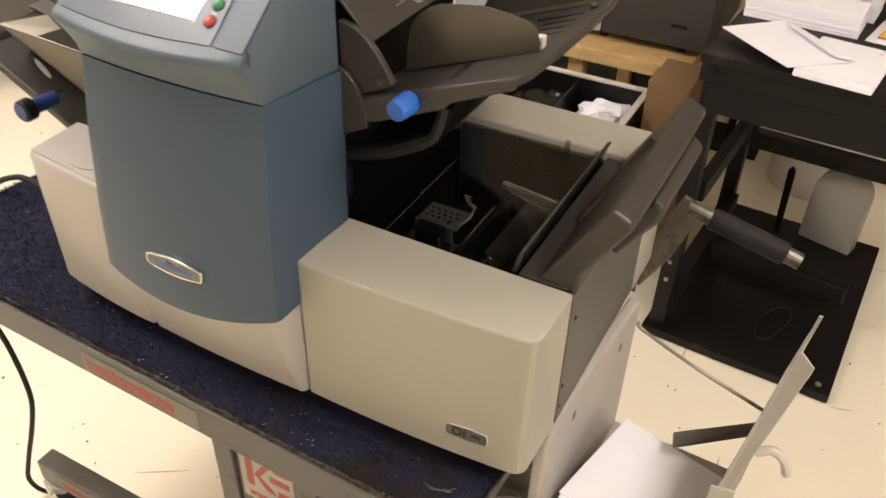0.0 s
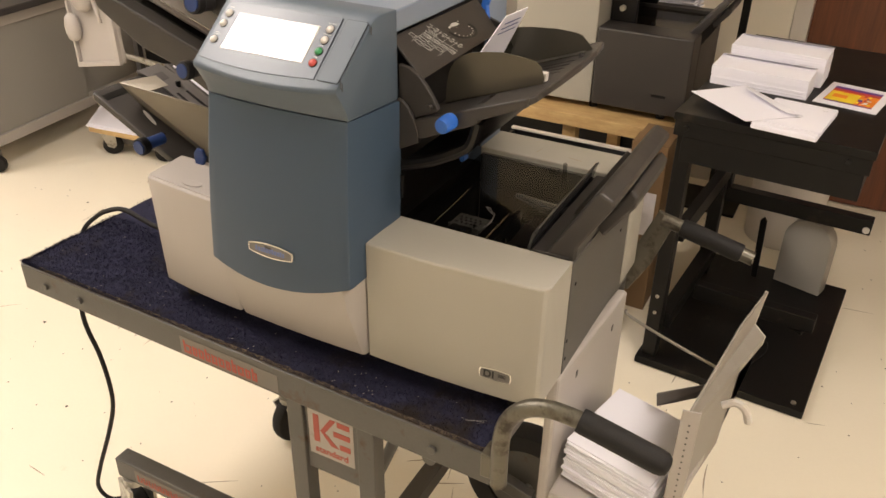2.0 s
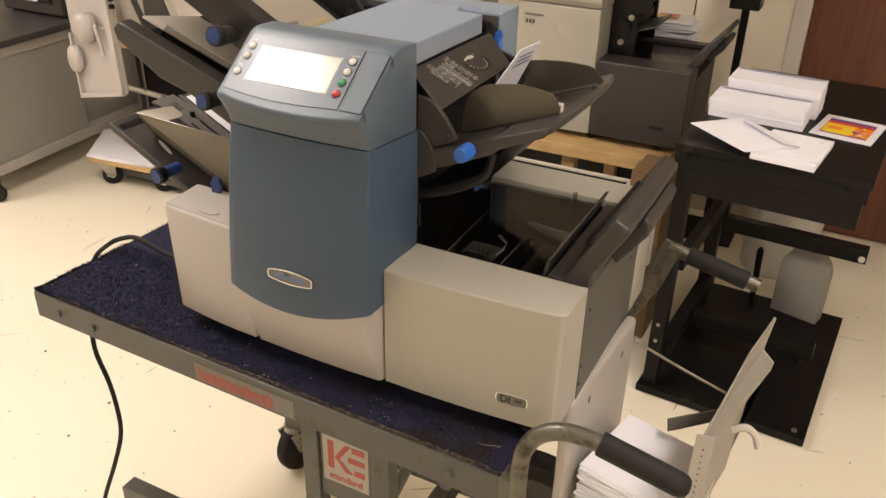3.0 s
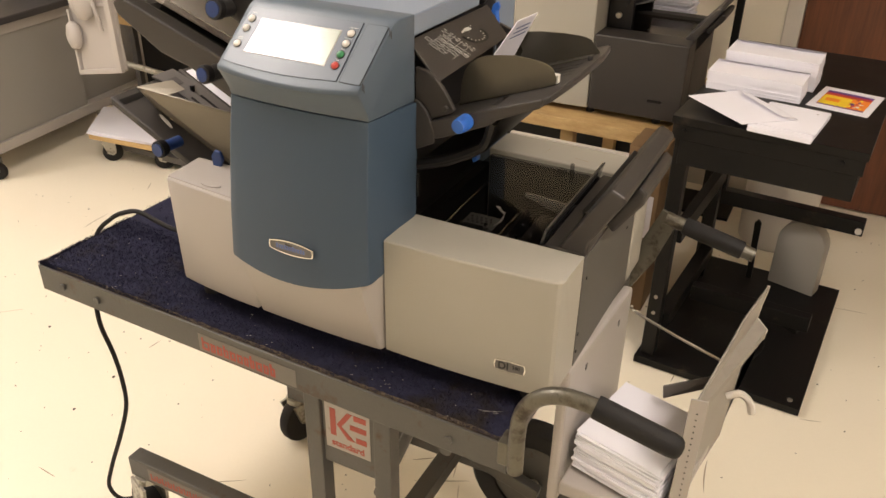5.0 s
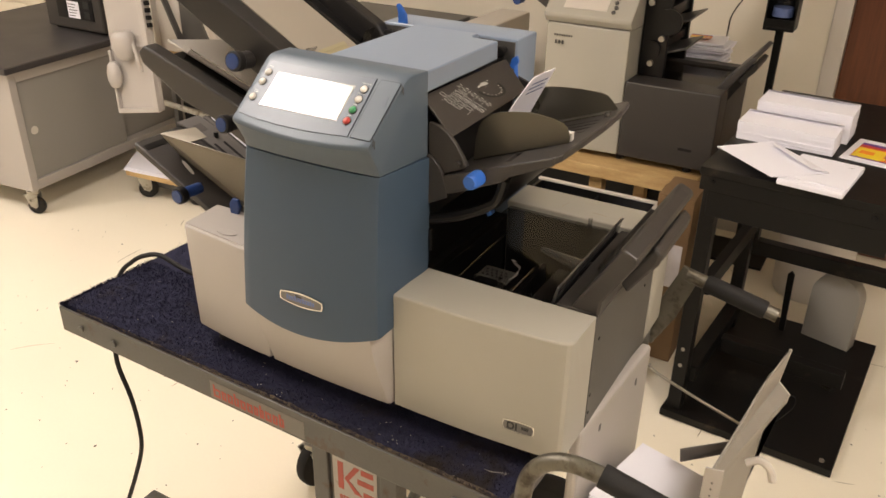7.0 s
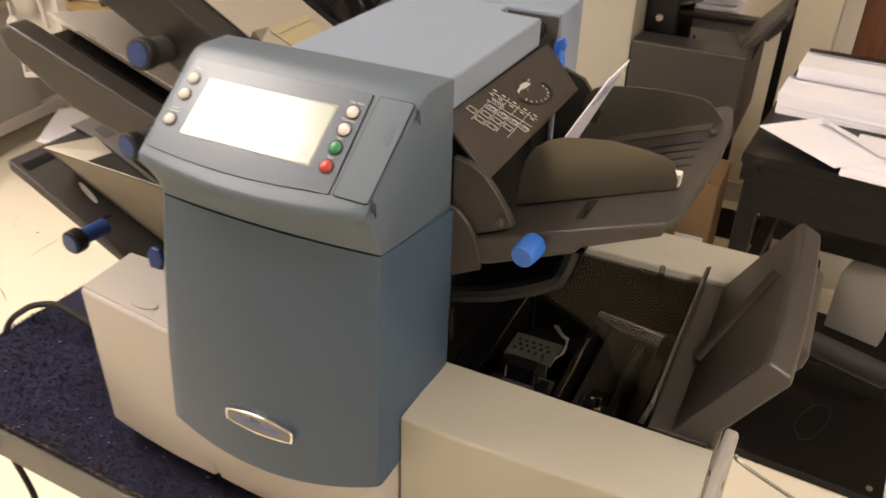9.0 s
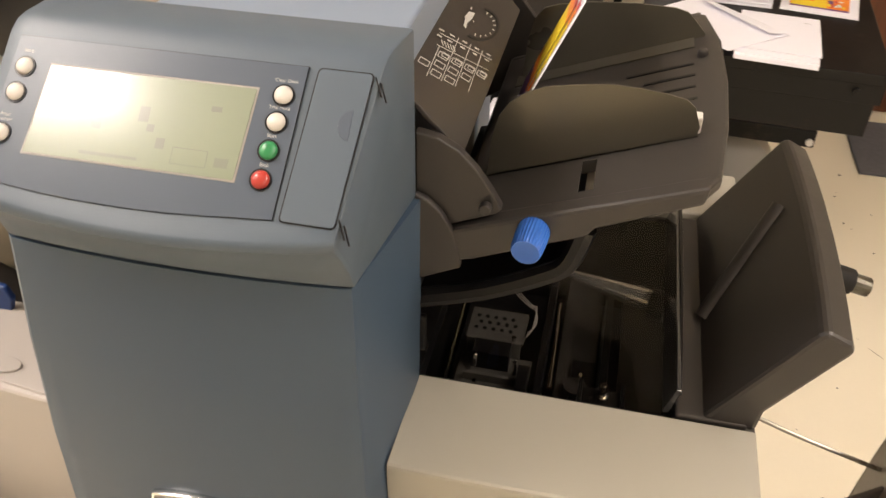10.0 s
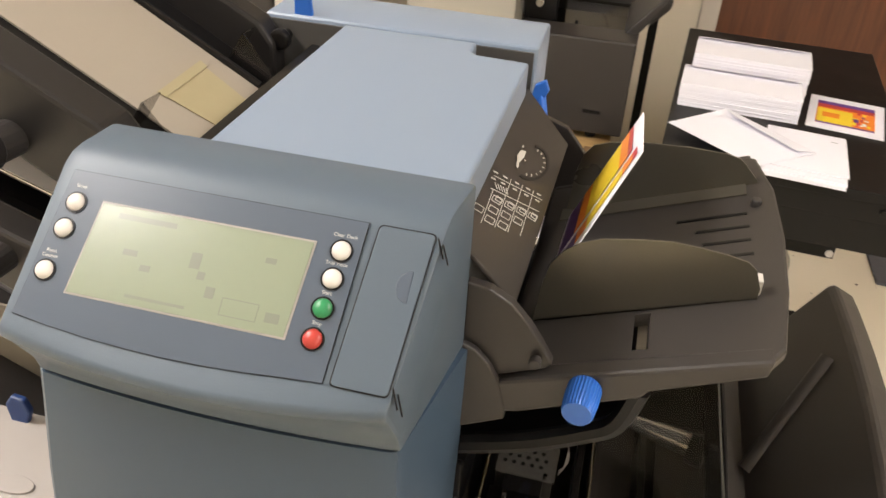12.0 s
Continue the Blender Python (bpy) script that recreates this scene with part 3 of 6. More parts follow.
# right cover
cover = prism(arc_front(0.003, 0.284, 0.0, 0.009, 0.0045) + [(0.2905, 0.0115), (0.2955, 0.0165), (0.298, 0.024), (0.299, 0.103), (0.004, 0.103)], "z", MB, 1.05)
es = [e for e in cover.edges if abs((e.verts[0].co - e.verts[1].co).z) < 0.001 and e.verts[0].co.z > 1.0 and max(v.co.y for v in e.verts) < 0.1]
bmesh.ops.bevel(cover, geom=es, offset=0.0032, segments=2, affect="EDGES", profile=0.5)
rc = part("front_cover", cover, BEIGE, mach, "beige right-hand front cover", smooth=20)
BD = pose(0.227, 0.0040, 0.880, 90, 0, 4.3)
part("model_badge", moved(prism([(-0.025, -0.009), (0.0, -0.0112), (0.025, -0.009), (0.027, 0.0), (0.025, 0.009), (0.0, 0.0112), (-0.025, 0.009), (-0.027, 0.0)], "z", -0.004, 0.0015, 0.001), BD), CHROME, rc, "brushed metal badge")
part("badge_face", moved(prism([(-0.023, -0.0075), (0.0, -0.0095), (0.023, -0.0075), (0.0248, 0.0), (0.023, 0.0075), (0.0, 0.0095), (-0.023, 0.0075), (-0.0248, 0.0)], "z", 0.0016, 0.002), BD), BADGE, rc)
letters("badge_text", "DI", 0.0185, BD @ Matrix.Translation((-0.010, 0, 0.0022)), BLACKI, rc, "black model letters", 0.0005)
letters("badge_number", "380", 0.0085, BD @ Matrix.Translation((0.011, 0.001, 0.0022)), BLACKI, rc, "black model number", 0.0003)
# left cover and base panel
lc = prism([(-0.456, 0.11), (-0.458, 0.025)] + arc_front(-0.455, -0.262, 0.014, -0.006, 0.004, 6) + [(-0.262, 0.11)], "z", MB, 1.045)
for v in lc.verts:
    v.co.x -= max(0, (v.co.z - MB)) * 0.07 * (1 if v.co.x < -0.4 else 0)
    v.co.y += (v.co.z - MB) * 0.03 * (1 if v.co.y < 0.05 else 0)
rounded(lc, 0.005, 3, 40)
lcp = part("front_cover", lc, BEIGE2, mach, "grey-beige left-hand front cover", smooth=20)
part("cover_lid", slab([(-0.468, 0.024, 1.0475), (-0.29, 0.006, 1.0475), (-0.29, 0.105, 1.0515), (-0.468, 0.108, 1.0515)], 0.004, 0.001), BEIGE2, lcp)
part("finger_dimple", prism([(0.022 * math.cos(a) - 0.372, 0.03 + 0.010 * math.sin(a)) for a in [2 * math.pi * i / 18 for i in range(18)]], "z", 1.0478, 1.0505, 0.0008), BEIGE2, lcp)
part("base_panel", rings([[(-0.252, 0.1, MB), (-0.2555, 0.012, MB)] + [(x, y, MB) for x, y in arc_front(-0.2545, -0.0075, -0.003, -0.006, 0.003)] + [(-0.0035, -0.003, MB), (-0.001, 0.004, MB), (-0.001, 0.1, MB)],
                          [(-0.266, 0.1, 0.93), (-0.2675, 0.0, 0.93)] + [(x, y, 0.93) for x, y in arc_front(-0.266, -0.019, -0.024, -0.026, 0.008)] + [(-0.0155, -0.022, 0.93), (-0.001, 0.002, 0.93), (-0.001, 0.1, 0.93)],
                          [(-0.270, 0.1, 1.0), (-0.2725, -0.01, 1.0)] + [(x, y, 1.0) for x, y in arc_front(-0.272, -0.025, -0.034, -0.036, 0.010)] + [(-0.022, -0.031, 1.0), (-0.001, 0.0, 1.0), (-0.001, 0.1, 1.0)]]), BEIGE2, mach, "grey-beige panel under the tower", smooth=18)


# tower
def tower_ring(z, xl, xr, yf, bulge, yb, xb, zf=None):
    pts = [(xl + 0.006, yb), (xl, yb - 0.05), (xl - 0.001, yf + 0.016)]
    pts += [(xl + 0.002, yf + 0.004)]
    front = arc_front(xl + 0.007, xr - 0.006, yf, yf, bulge, 18)
    pts += front + [(xr - 0.0018, yf + 0.002), (xr, yf + 0.007), (xb, yb)]
    return [(x, y, z if zf is None else zf(x)) for x, y in pts]


def sag(x):
    u = min(1.0, max(0.0, (x + 0.276) / 0.276))
    return 0.972 + 0.016 * u - 0.024 * (1 - (2 * u - 1) ** 2)


tw = rings([tower_ring(0, -0.277, 0.0015, -0.043, 0.012, 0.1, 0.0025, sag),
            tower_ring(1.06, -0.274, -0.0015, -0.038, 0.011, 0.1, 0.006), tower_ring(1.16, -0.270, -0.005, -0.028, 0.009, 0.1, 0.008),
            tower_ring(1.2475, -0.267, -0.009, -0.0145, 0.007, 0.1, 0.009)])
td = part("tower_door", tw, BLUE, mach, "dark blue-grey tower door", smooth=30)
LB = pose(-0.137, -0.0545, 1.024, 90 - 5, 0, 0)
oval = [(0.0425 * u, -0.0072 - 0.0052 * (1 - u * u)) for u in [-1 + 0.2 * k for k in range(11)]] + [(0.0435, 0.0), *[(0.0425 * u, 0.0072 + 0.0052 * (1 - u * u)) for u in [1 - 0.2 * k for k in range(11)]], (-0.0435, 0.0)]
bd = part("brand_badge", moved(prism(oval, "z", -0.004, 0.0022, 0.001), LB), CHROME, td, "chrome-rimmed oval badge", smooth=40)
part("badge_face", moved(prism([(x * 0.94, y * 0.80) for x, y in oval], "z", 0.0023, 0.0027), LB), BADGE, bd)
bars("badge_bars", [(-0.028 + 0.0052 * k, -0.0245 + 0.0052 * k, -0.0035, 0.0035 if k % 3 else 0.005) for k in range(11)], LB @ Matrix.Translation((0, 0, 0.0028)), BLUEI, bd, "pale blue brand lettering as plain bars")


# head with the sloping console
def head_profile(b):
    d = b * 0.66
    return [(0.1, 1.2482), (-0.0135 - b * 0.7, 1.2482), (-0.017 - b * 0.8, 1.262 - d * 0.4), (-0.029 - b, 1.284 - d * 0.8), (-0.036 - b, 1.295 - d), (-0.036 - b, 1.301 - d), (-0.031 - b * 0.8, 1.3055 - b * 0.73),
            (0.0, 1.333), (0.047, 1.376), (0.056, 1.381), (0.066, 1.3825), (0.1, 1.3825)]


def head_rings():
    loops, n = [], 16
    for i in range(n + 1):
        u = i / n
        b = 0.010 * (1 - (2 * u - 1) ** 2)
        loop = []
        for y, z in head_profile(b):
            xl, xr = -0.264 + (y + 0.03) * 0.068, -0.011 + (y + 0.036) * 0.12
            loop.append((xl + (xr - xl) * u, y, z))
        loops.append(loop)
    return rounded(rings(loops), 0.0028, 2, 50)


hd = part("console_head", head_rings(), HEAD, mach, "grey-blue console head with a sloping control panel", smooth=28)
CON = Matrix(((1, 0, 0, 0), (0, 0.738, -0.674, -0.0122), (0, 0.674, 0.738, 1.3222), (0, 0, 0, 1)))


def on_console(bm):
    return moved(bm, CON)


def rect_round(x0, x1, y0, y1, r, n=4):
    pts = []
    for cx, cy, a0 in ((x1 - r, y1 - r, 0), (x0 + r, y1 - r, 90), (x0 + r, y0 + r, 180), (x1 - r, y0 + r, 270)):
        pts += [(cx + r * math.cos(radians(a0 + 90 * i / n)), cy + r * math.sin(radians(a0 + 90 * i / n))) for i in range(n + 1)]
    return pts


def console_outline(e):
    """The keypad film's outline, drawn in by e."""
    pts = [(-0.257 + e, -0.0215 + e)]
    pts += [(-0.257 + 0.2055 * i / 8, -0.0215 + e - 0.007 * (1 - (i / 4 - 1) ** 2)) for i in range(1, 8)]
    return pts + [(-0.0515 - e, -0.0228 + e), (-0.0478 - e, 0.0768 - e), (-0.2482 + e, 0.0768 - e)]


def slanted(pts):
    return [(x + (s + 0.0225) * 0.065, s) for x, s in pts]


part("console_seam", on_console(prism(console_outline(0.0002), "z", -0.004, 0.0009)), DARKER, hd, "dark seam round the panel")
part("console_panel", on_console(prism(console_outline(0.0006), "z", -0.004, 0.0013)), PANEL, hd, "slate-blue keypad film")
part("card_door_seam", on_console(prism(slanted(rect_round(-0.0482, -0.0122, -0.0230, 0.0768, 0.003)), "z", -0.004, 0.0010)), DARKER, hd)
cd = part("card_door", on_console(prism(slanted(rect_round(-0.0475, -0.0129, -0.0223, 0.0761, 0.003)), "z", -0.004, 0.0016, 0.0005)), HEAD, hd, "small hinged card door")
part("thumb_notch", on_console(prism([(-0.0145 + 0.0085 * math.cos(radians(a)), 0.042 + 0.010 * math.sin(radians(a))) for a in range(90, 271, 15)], "z", 0.0005, 0.0019, 0.0004)), PANEL, cd)
part("screen_border", on_console(prism([(-0.2272, -0.0028), (-0.0804, -0.0028), (-0.0769, 0.0593), (-0.2213, 0.0593)], "z", -0.003, 0.0016)), GREYDOOR, hd, "grey screen border")
scr = part("screen", on_console(prism([(-0.2258, -0.0015), (-0.0818, -0.0015), (-0.0783, 0.058), (-0.2203, 0.058)], "z", -0.003, 0.0019)), LCD, hd, "pale green monochrome screen")
segs = [(-0.21, -0.17, 0.052, 0.0555), (-0.20, -0.19, 0.030, 0.034), (-0.186, -0.179, 0.022, 0.026), (-0.155, -0.148, 0.03, 0.04), (-0.148, -0.143, 0.024, 0.029), (-0.14, -0.134, 0.014, 0.021),
        (-0.128, -0.104, 0.016, 0.0166), (-0.128, -0.104, 0.0055, 0.0061), (-0.128, -0.1274, 0.006, 0.016), (-0.1046, -0.104, 0.006, 0.016), (-0.108, -0.101, 0.042, 0.0455), (-0.099, -0.09, 0.007, 0.013), (-0.19, -0.15, 0.0045, 0.0065)]
for sg in segs:
    bars("screen_symbol", [sg], CON @ Matrix.Translation((0.003, -0.002, 0.00195)), LCDINK, scr, "", 0.0001)


def button(x, s, mat, name="button"):
    g = part("button_ring", on_console(cyl((x, s, 0.0), (x, s, 0.0022), 0.0072, seg=28)), DARKER, hd)
    d = bmesh.new()
    bmesh.ops.create_uvsphere(d, u_segments=24, v_segments=10, radius=0.006)
    for v in d.verts:
        v.co.z *= 0.55
    part("button_cap", on_console(moved(d, Matrix.Translation((x, s, 0.0022)))), mat, g, name, smooth=60)


for s, mt, nm, tx in ((0.0560, IVORY, "ivory key", "Clear Deck"), (0.0383, IVORY, "ivory key", "Trial Piece"), (0.0200, GREENB, "green start key", "Start"), (0.0012, REDB, "red stop key", "Stop")):
    bx = -0.0641 + s * 0.065
    button(bx, s, mt, nm)
    letters("key_caption", tx, 0.0033, CON @ Matrix.Translation((bx, s + 0.0096, 0.0014)), INK, hd)
for s, tx in ((0.0550, "Setup"), (0.0372, ""), (0.0090, "Reset\nCounter")):
    button(-0.2390 - (0.0550 - s) * 0.115, s, IVORY, "ivory key")
    if tx:
        letters("key_caption", tx, 0.0033, CON @ Matrix.Translation((-0.2390 - (0.0550 - s) * 0.115, s + 0.0112, 0.0014)), INK, hd)
for k, (px, py) in enumerate(((-0.0025, 0.069), (-0.0085, -0.022))):
    for i in (0, 1):
        part("vent_mark", on_console(moved(box(-0.0005, 0.0005, -0.0065, 0.0065, -0.001, 0.0008), pose(px + 0.0035 * i, py - 0.003 * i, -0.001 - 0.0005 * i, 0, 0, 25))), DARKER, hd)

# top cover and rear housing
part("top_cover", rounded(prism([(-0.187, 0.1020), (-0.002, 0.1020), (-0.001, 0.341), (-0.049, 0.344), (-0.055, 0.350), (-0.056, 0.375), (-0.186, 0.375)], "z", 1.345, 1.3775), 0.003, 3, 40), TOPBLUE, mach, "pale blue hinged top cover")
rh = part("rear_housing", box(-0.293, -0.004, 0.426, 0.511, 0.845, 1.362, 0.004, 3), TOPBLUE, mach, "pale blue rear housing", smooth=20)
part("rear_face", box(-0.291, -0.008, 0.4235, 0.4258, 1.05, 1.357), GREYP, rh, "grey inner face of the rear housing")
for kx in (-0.268, -0.028):
    part("latch_knob", merge(cyl((kx, 0.4235, 1.342), (kx, 0.408, 1.342), 0.006, seg=12), cyl((kx, 0.411, 1.342), (kx, 0.399, 1.342), 0.011, seg=18, edge=0.003)), DARKER, rh, "black ball latch")
part("release_lever", prism([(-0.262, 1.36), (-0.242, 1.36), (-0.244, 1.378), (-0.256, 1.395), (-0.262, 1.398), (-0.266, 1.394), (-0.262, 1.38)], "y", 0.43, 0.437, 0.002), KNOB, rh, "bright blue release lever")
part("release_lever", prism([(-0.004, 1.318), (0.008, 1.318), (0.014, 1.332), (0.010, 1.342), (0.0, 1.336)], "y", 0.395, 0.401, 0.001), KNOB, mach, "bright blue release lever")
part("release_lever", tube([(0.006, 0.4, 1.33), (0.014, 0.39, 1.30), (0.02, 0.385, 1.275)], 0.004, 8), KNOB, mach, "bright blue release lever")
# core behind the tower
part("core_frame", merge(box(-0.258, -0.002, 0.104, 0.422, MB + 0.004, 1.02), box(-0.24, -0.03, 0.104, 0.422, 1.02, 1.335)), DARKER, mach, "black inner frame")
# chute with printed diagram
CH = [(-0.012, 0.11, 1.338), (0.037, 0.118, 1.279), (0.041, 0.376, 1.289), (-0.004, 0.38, 1.338)]
ch = part("chute_plate", slab(CH, 0.004, 0.001), DARK, mach, "charcoal chute plate with a printed settings diagram")
cu_, cv_ = (Vector(CH[2]) - Vector(CH[1])).normalized(), (Vector(CH[0]) - Vector(CH[1])).normalized()
cn = cu_.cross(cv_).normalized()
cv_ = cn.cross(cu_)
CM = Matrix([[cu_[i], cv_[i], cn[i], CH[1][i] + cn[i] * 0.0004] for i in range(3)] + [[0, 0, 0, 1]])


def chart(c, r):
    """A place on the settings chart, by column and row, in the chute's own metres."""
    return 0.0711 + 0.0108 * (c - 1) - 0.0137 * r, 0.0521 - 0.0130 * (c - 1) - 0.0006 * r


def dial(a, f):
    """A place on the dial, by angle and share of its radius."""
    x, y = math.cos(radians(a)) * f, math.sin(radians(a)) * f
    return 0.164 + 0.0255 * x + 0.0235 * y, 0.034 - 0.0175 * x + 0.0045 * y


def stroke(p, q, w, t=0.0003):
    p, q = Vector((*p, 0)), Vector((*q, 0))
    n = Vector((-(q - p).y, (q - p).x, 0)).normalized() * w / 2
    return prism([((p + n).x, (p + n).y), ((p - n).x, (p - n).y), ((q - n).x, (q - n).y), ((q + n).x, (q + n).y)], "z", 0, t)


part("dial_slot", moved(merge(*[prism([dial(a0, 0.93), dial(a0 - 11, 0.93), dial(a0 - 11, 1.08), dial(a0, 1.08)], "z", 0.0, 0.0005) for a0 in range(85, -116, -10)]), CM), BLACKI, ch, "black curved slot")
part("dial_mark", moved(merge(*[stroke(dial(a, 0.72), dial(a, 0.84), 0.0012) for a in range(70, -120, -22)]), CM), INK, ch, "pale printed dial figures")
part("hand_symbol", moved(merge(prism([dial(165, 0.95), dial(140, 0.95), dial(125, 0.72), dial(160, 0.55), dial(190, 0.75)], "z", 0, 0.0003), stroke(dial(175, 0.8), dial(205, 0.9), 0.003), stroke(dial(130, 1.02), dial(124, 1.1), 0.0014), stroke(dial(170, 0.45), dial(176, 0.38), 0.0014)), CM), INK, ch, "pale hand symbol")


def sheet_outline(c, r, size=0.40):
    cs = [chart(c + a * size, r + b * size * 0.9) for a, b in ((-0.8, -0.9), (0.9, -0.6), (0.8, 0.9), (-0.9, 0.6))]
    return merge(*[stroke(cs[k], cs[(k + 1) % 4], 0.0007) for k in range(4)])


for c, r in ((0, 1.4), (1, 0), (1, 1), (1, 2), (2, 0), (2, 1), (2, 2), (3, 0), (3, 1), (4, 0)):
    part("sheet_symbol", moved(merge(sheet_outline(c, r), sheet_outline(c + 0.14, r - 0.14, 0.30)) if r == 0 else sheet_outline(c, r), CM), INK, ch)
part("chart_line", moved(merge(*[stroke(chart(c, -2.6 if c > 0.6 else -0.8), chart(c, 2.6 - 0.1 * c), 0.0006) for c in (0.5, 1.5, 2.5, 3.5)], stroke(chart(0.3, -0.8), chart(4.4, -0.8), 0.0006), stroke(chart(0.2, -2.1), chart(4.4, -2.1), 0.0006)), CM), INK, ch, "pale printed chart lines")
part("chart_figure", moved(merge(*[stroke(chart(c - 0.15, r), chart(c + 0.2, r), 0.0014) for c in (0.2, 1, 2, 3, 4) for r in (-2.5, -1.8)]), CM), INK, ch, "pale printed figures as plain bars")
part("stack_symbol", moved(merge(*[stroke(chart(0.45 + 0.22 * k, -1.5), chart(0.75 + 0.22 * k, -1.0), 0.0012) for k in range(5)]), CM), INK, ch, "pale sheet-stack symbol")

# right feed tray: a sloping plate with two side guides
SL = (1.289 - 1.222) / (0.215 - 0.035)


def tray_z(x):
    return 1.222 + (x - 0.035) * SL


trp = [(0.03, 0.1), (0.212, 0.1), (0.221, 0.112), (0.228, 0.18), (0.231, 0.26), (0.229, 0.34), (0.218, 0.41), (0.205, 0.418), (0.03, 0.418)]
tr = prism(trp, "z", 0, 0.012)
for v in tr.verts:
    v.co.z += tray_z(v.co.x) - 0.012
rounded(tr, 0.003, 2, 40)
for co, no in (((0.1235, 0, 0), (1, 0, 0)), ((0.1345, 0, 0), (1, 0, 0)), ((0, 0.124, 0), (0, 1, 0)), ((0, 0.168, 0), (0, 1, 0))):
    bmesh.ops.bisect_plane(tr, geom=tr.verts[:] + tr.edges[:] + tr.faces[:], plane_co=co, plane_no=no)
slot_faces = [f for f in tr.faces if 0.1235 < f.calc_center_median().x < 0.1345 and 0.124 < f.calc_center_median().y < 0.168]
bmesh.ops.delete(tr, geom=slot_faces, context="FACES")
bmesh.ops.bridge_loops(tr, edges=[e for e in tr.edges if e.is_boundary])
tray = part("feed_tray", tr, DARK, mach, "charcoal sloping feed tray")
lip = prism([(0.032, tray_z(0.032) - 0.03), (0.05, tray_z(0.05) - 0.032), (0.135, tray_z(0.135) - 0.026), (0.14, tray_z(0.14) - 0.02), (0.212, tray_z(0.212) - 0.014), (0.214, tray_z(0.212) + 0.001), (0.032, tray_z(0.032) + 0.001)], "y", 0.098, 0.116, 0.003)
part("tray_lip", lip, DARK, tray)
lip = prism([(0.032, tray_z(0.032) - 0.03), (0.214, tray_z(0.212) - 0.014), (0.214, tray_z(0.212) + 0.001), (0.032, tray_z(0.032) + 0.001)], "y", 0.405, 0.419, 0.003)
part("tray_lip", lip, DARK, tray)


def guide(y, back):
    s = -1 if back else 1
    pr = [(0.047, 1.227), (0.049, 1.262), (0.054, 1.284), (0.062, 1.297), (0.074, 1.307), (0.088, 1.3135), (0.112, 1.318), (0.138, 1.3215), (0.158, 1.3205), (0.178, 1.3185), (0.193, 1.3155), (0.200, 1.310), (0.206, tray_z(0.206) + 0.009), (0.205, tray_z(0.205) + 0.001)]
    if back:
        pr = [(0.05, 1.228), (0.053, 1.27), (0.058, 1.291), (0.066, 1.302), (0.08, 1.307), (0.11, 1.312), (0.15, 1.3145), (0.185, 1.3135), (0.197, 1.3105), (0.203, 1.305), (0.215, tray_z(0.213) + 0.004), (0.215, tray_z(0.213) + 0.001)]
    b = prism(pr, "y", y, y + 0.0018)
    foot = prism([(0.046, tray_z(0.046) + 0.0006), (0.206, tray_z(0.206) + 0.0006), (0.206, tray_z(0.206) + 0.002), (0.046, tray_z(0.046) + 0.002)], "y", y - (0.02 if back else 0), y + (0.002 if back else 0.02))
    return merge(b, foot)


part("side_guide", guide(0.172, False), OLIVE, tray, "grey-olive metal side guide")
part("side_guide", guide(0.355, True), OLIVE, tray, "grey-olive metal side guide")
part("corner_pad", box(0.199, 0.2075, 0.1745, 0.186, tray_z(0.203) + 0.003, tray_z(0.203) + 0.016, 0.001), IVORY, tray, "pale corner pad")
part("slide_strip", box(0.1285, 0.137, 0.13, 0.20, 1.2355, 1.2365), IVORY, tray, "pale strip seen through the slot")
for k, (a, b) in enumerate(((0.15, 0.205), (0.165, 0.206), (0.17, 0.206), (0.185, 0.207))):
    yy = 0.30 - 0.022 * k
    part("tray_slot", prism([(a, tray_z(a) + 0.0004), (b, tray_z(b) + 0.0004), (b, tray_z(b) + 0.0009), (a, tray_z(a) + 0.0009)], "y", yy, yy + 0.004), DARKER, tray)
part("stop_peg", cyl((0.212, 0.315, tray_z(0.212) - 0.002), (0.212, 0.315, tray_z(0.212) + 0.007), 0.0045, seg=14, edge=0.002), DARK, tray)
# cheek plates of the feeder
part("cheek_plate", prism([(0.003, 1.20), (0.003, 1.301), (0.02, 1.298), (0.036, 1.289), (0.05, 1.274), (0.061, 1.258), (0.070, 1.243), (0.066, 1.238), (0.03, 1.222)], "y", 0.1045, 0.114, 0.0015), DARK, mach, "charcoal rounded cheek plate")
part("cheek_plate", prism([(0.004, 1.168), (0.004, 1.252), (0.014, 1.248), (0.025, 1.237), (0.034, 1.221), (0.040, 1.20), (0.041, 1.187), (0.02, 1.176)], "y", 0.097, 0.1035, 0.0015), DARK, mach, "charcoal rounded cheek plate")
part("cheek_peg", cyl((0.058, 0.1035, 1.246), (0.058, 0.096, 1.246), 0.0045, seg=14, edge=0.001), DARK, mach)
part("cheek_plate", prism([(0.003, 1.17), (0.003, 1.301), (0.036, 1.289), (0.061, 1.258), (0.066, 1.21)], "y", 0.412, 0.42, 0.001), DARK, mach)


def ribbed_knob(c, axis, r, h, mat, parent, label, ribs=30):
    c, d = Vector(c), Vector(axis).normalized()
    m = Matrix.Translation(c) @ d.to_track_quat("Z", "Y").to_matrix().to_4x4()
    loops = []
    for f, z in ((0.94, 0), (1.0, h * 0.06), (1.0, h * 0.5), (0.93, h * 0.92), (0.86, h)):
        loops.append([m @ Vector((math.cos(math.pi * k / ribs) * r * f * (1.0 if k % 2 else 0.955), math.sin(math.pi * k / ribs) * r * f * (1.0 if k % 2 else 0.955), z)) for k in range(ribs * 2)])
    return part("adjusting_knob", rings(loops), mat, parent, label, smooth=25)


ribbed_knob((0.096, 0.098, 1.234), (-0.1, -1, -0.05), 0.0125, 0.028, KNOB, tray, "ribbed bright blue knob")
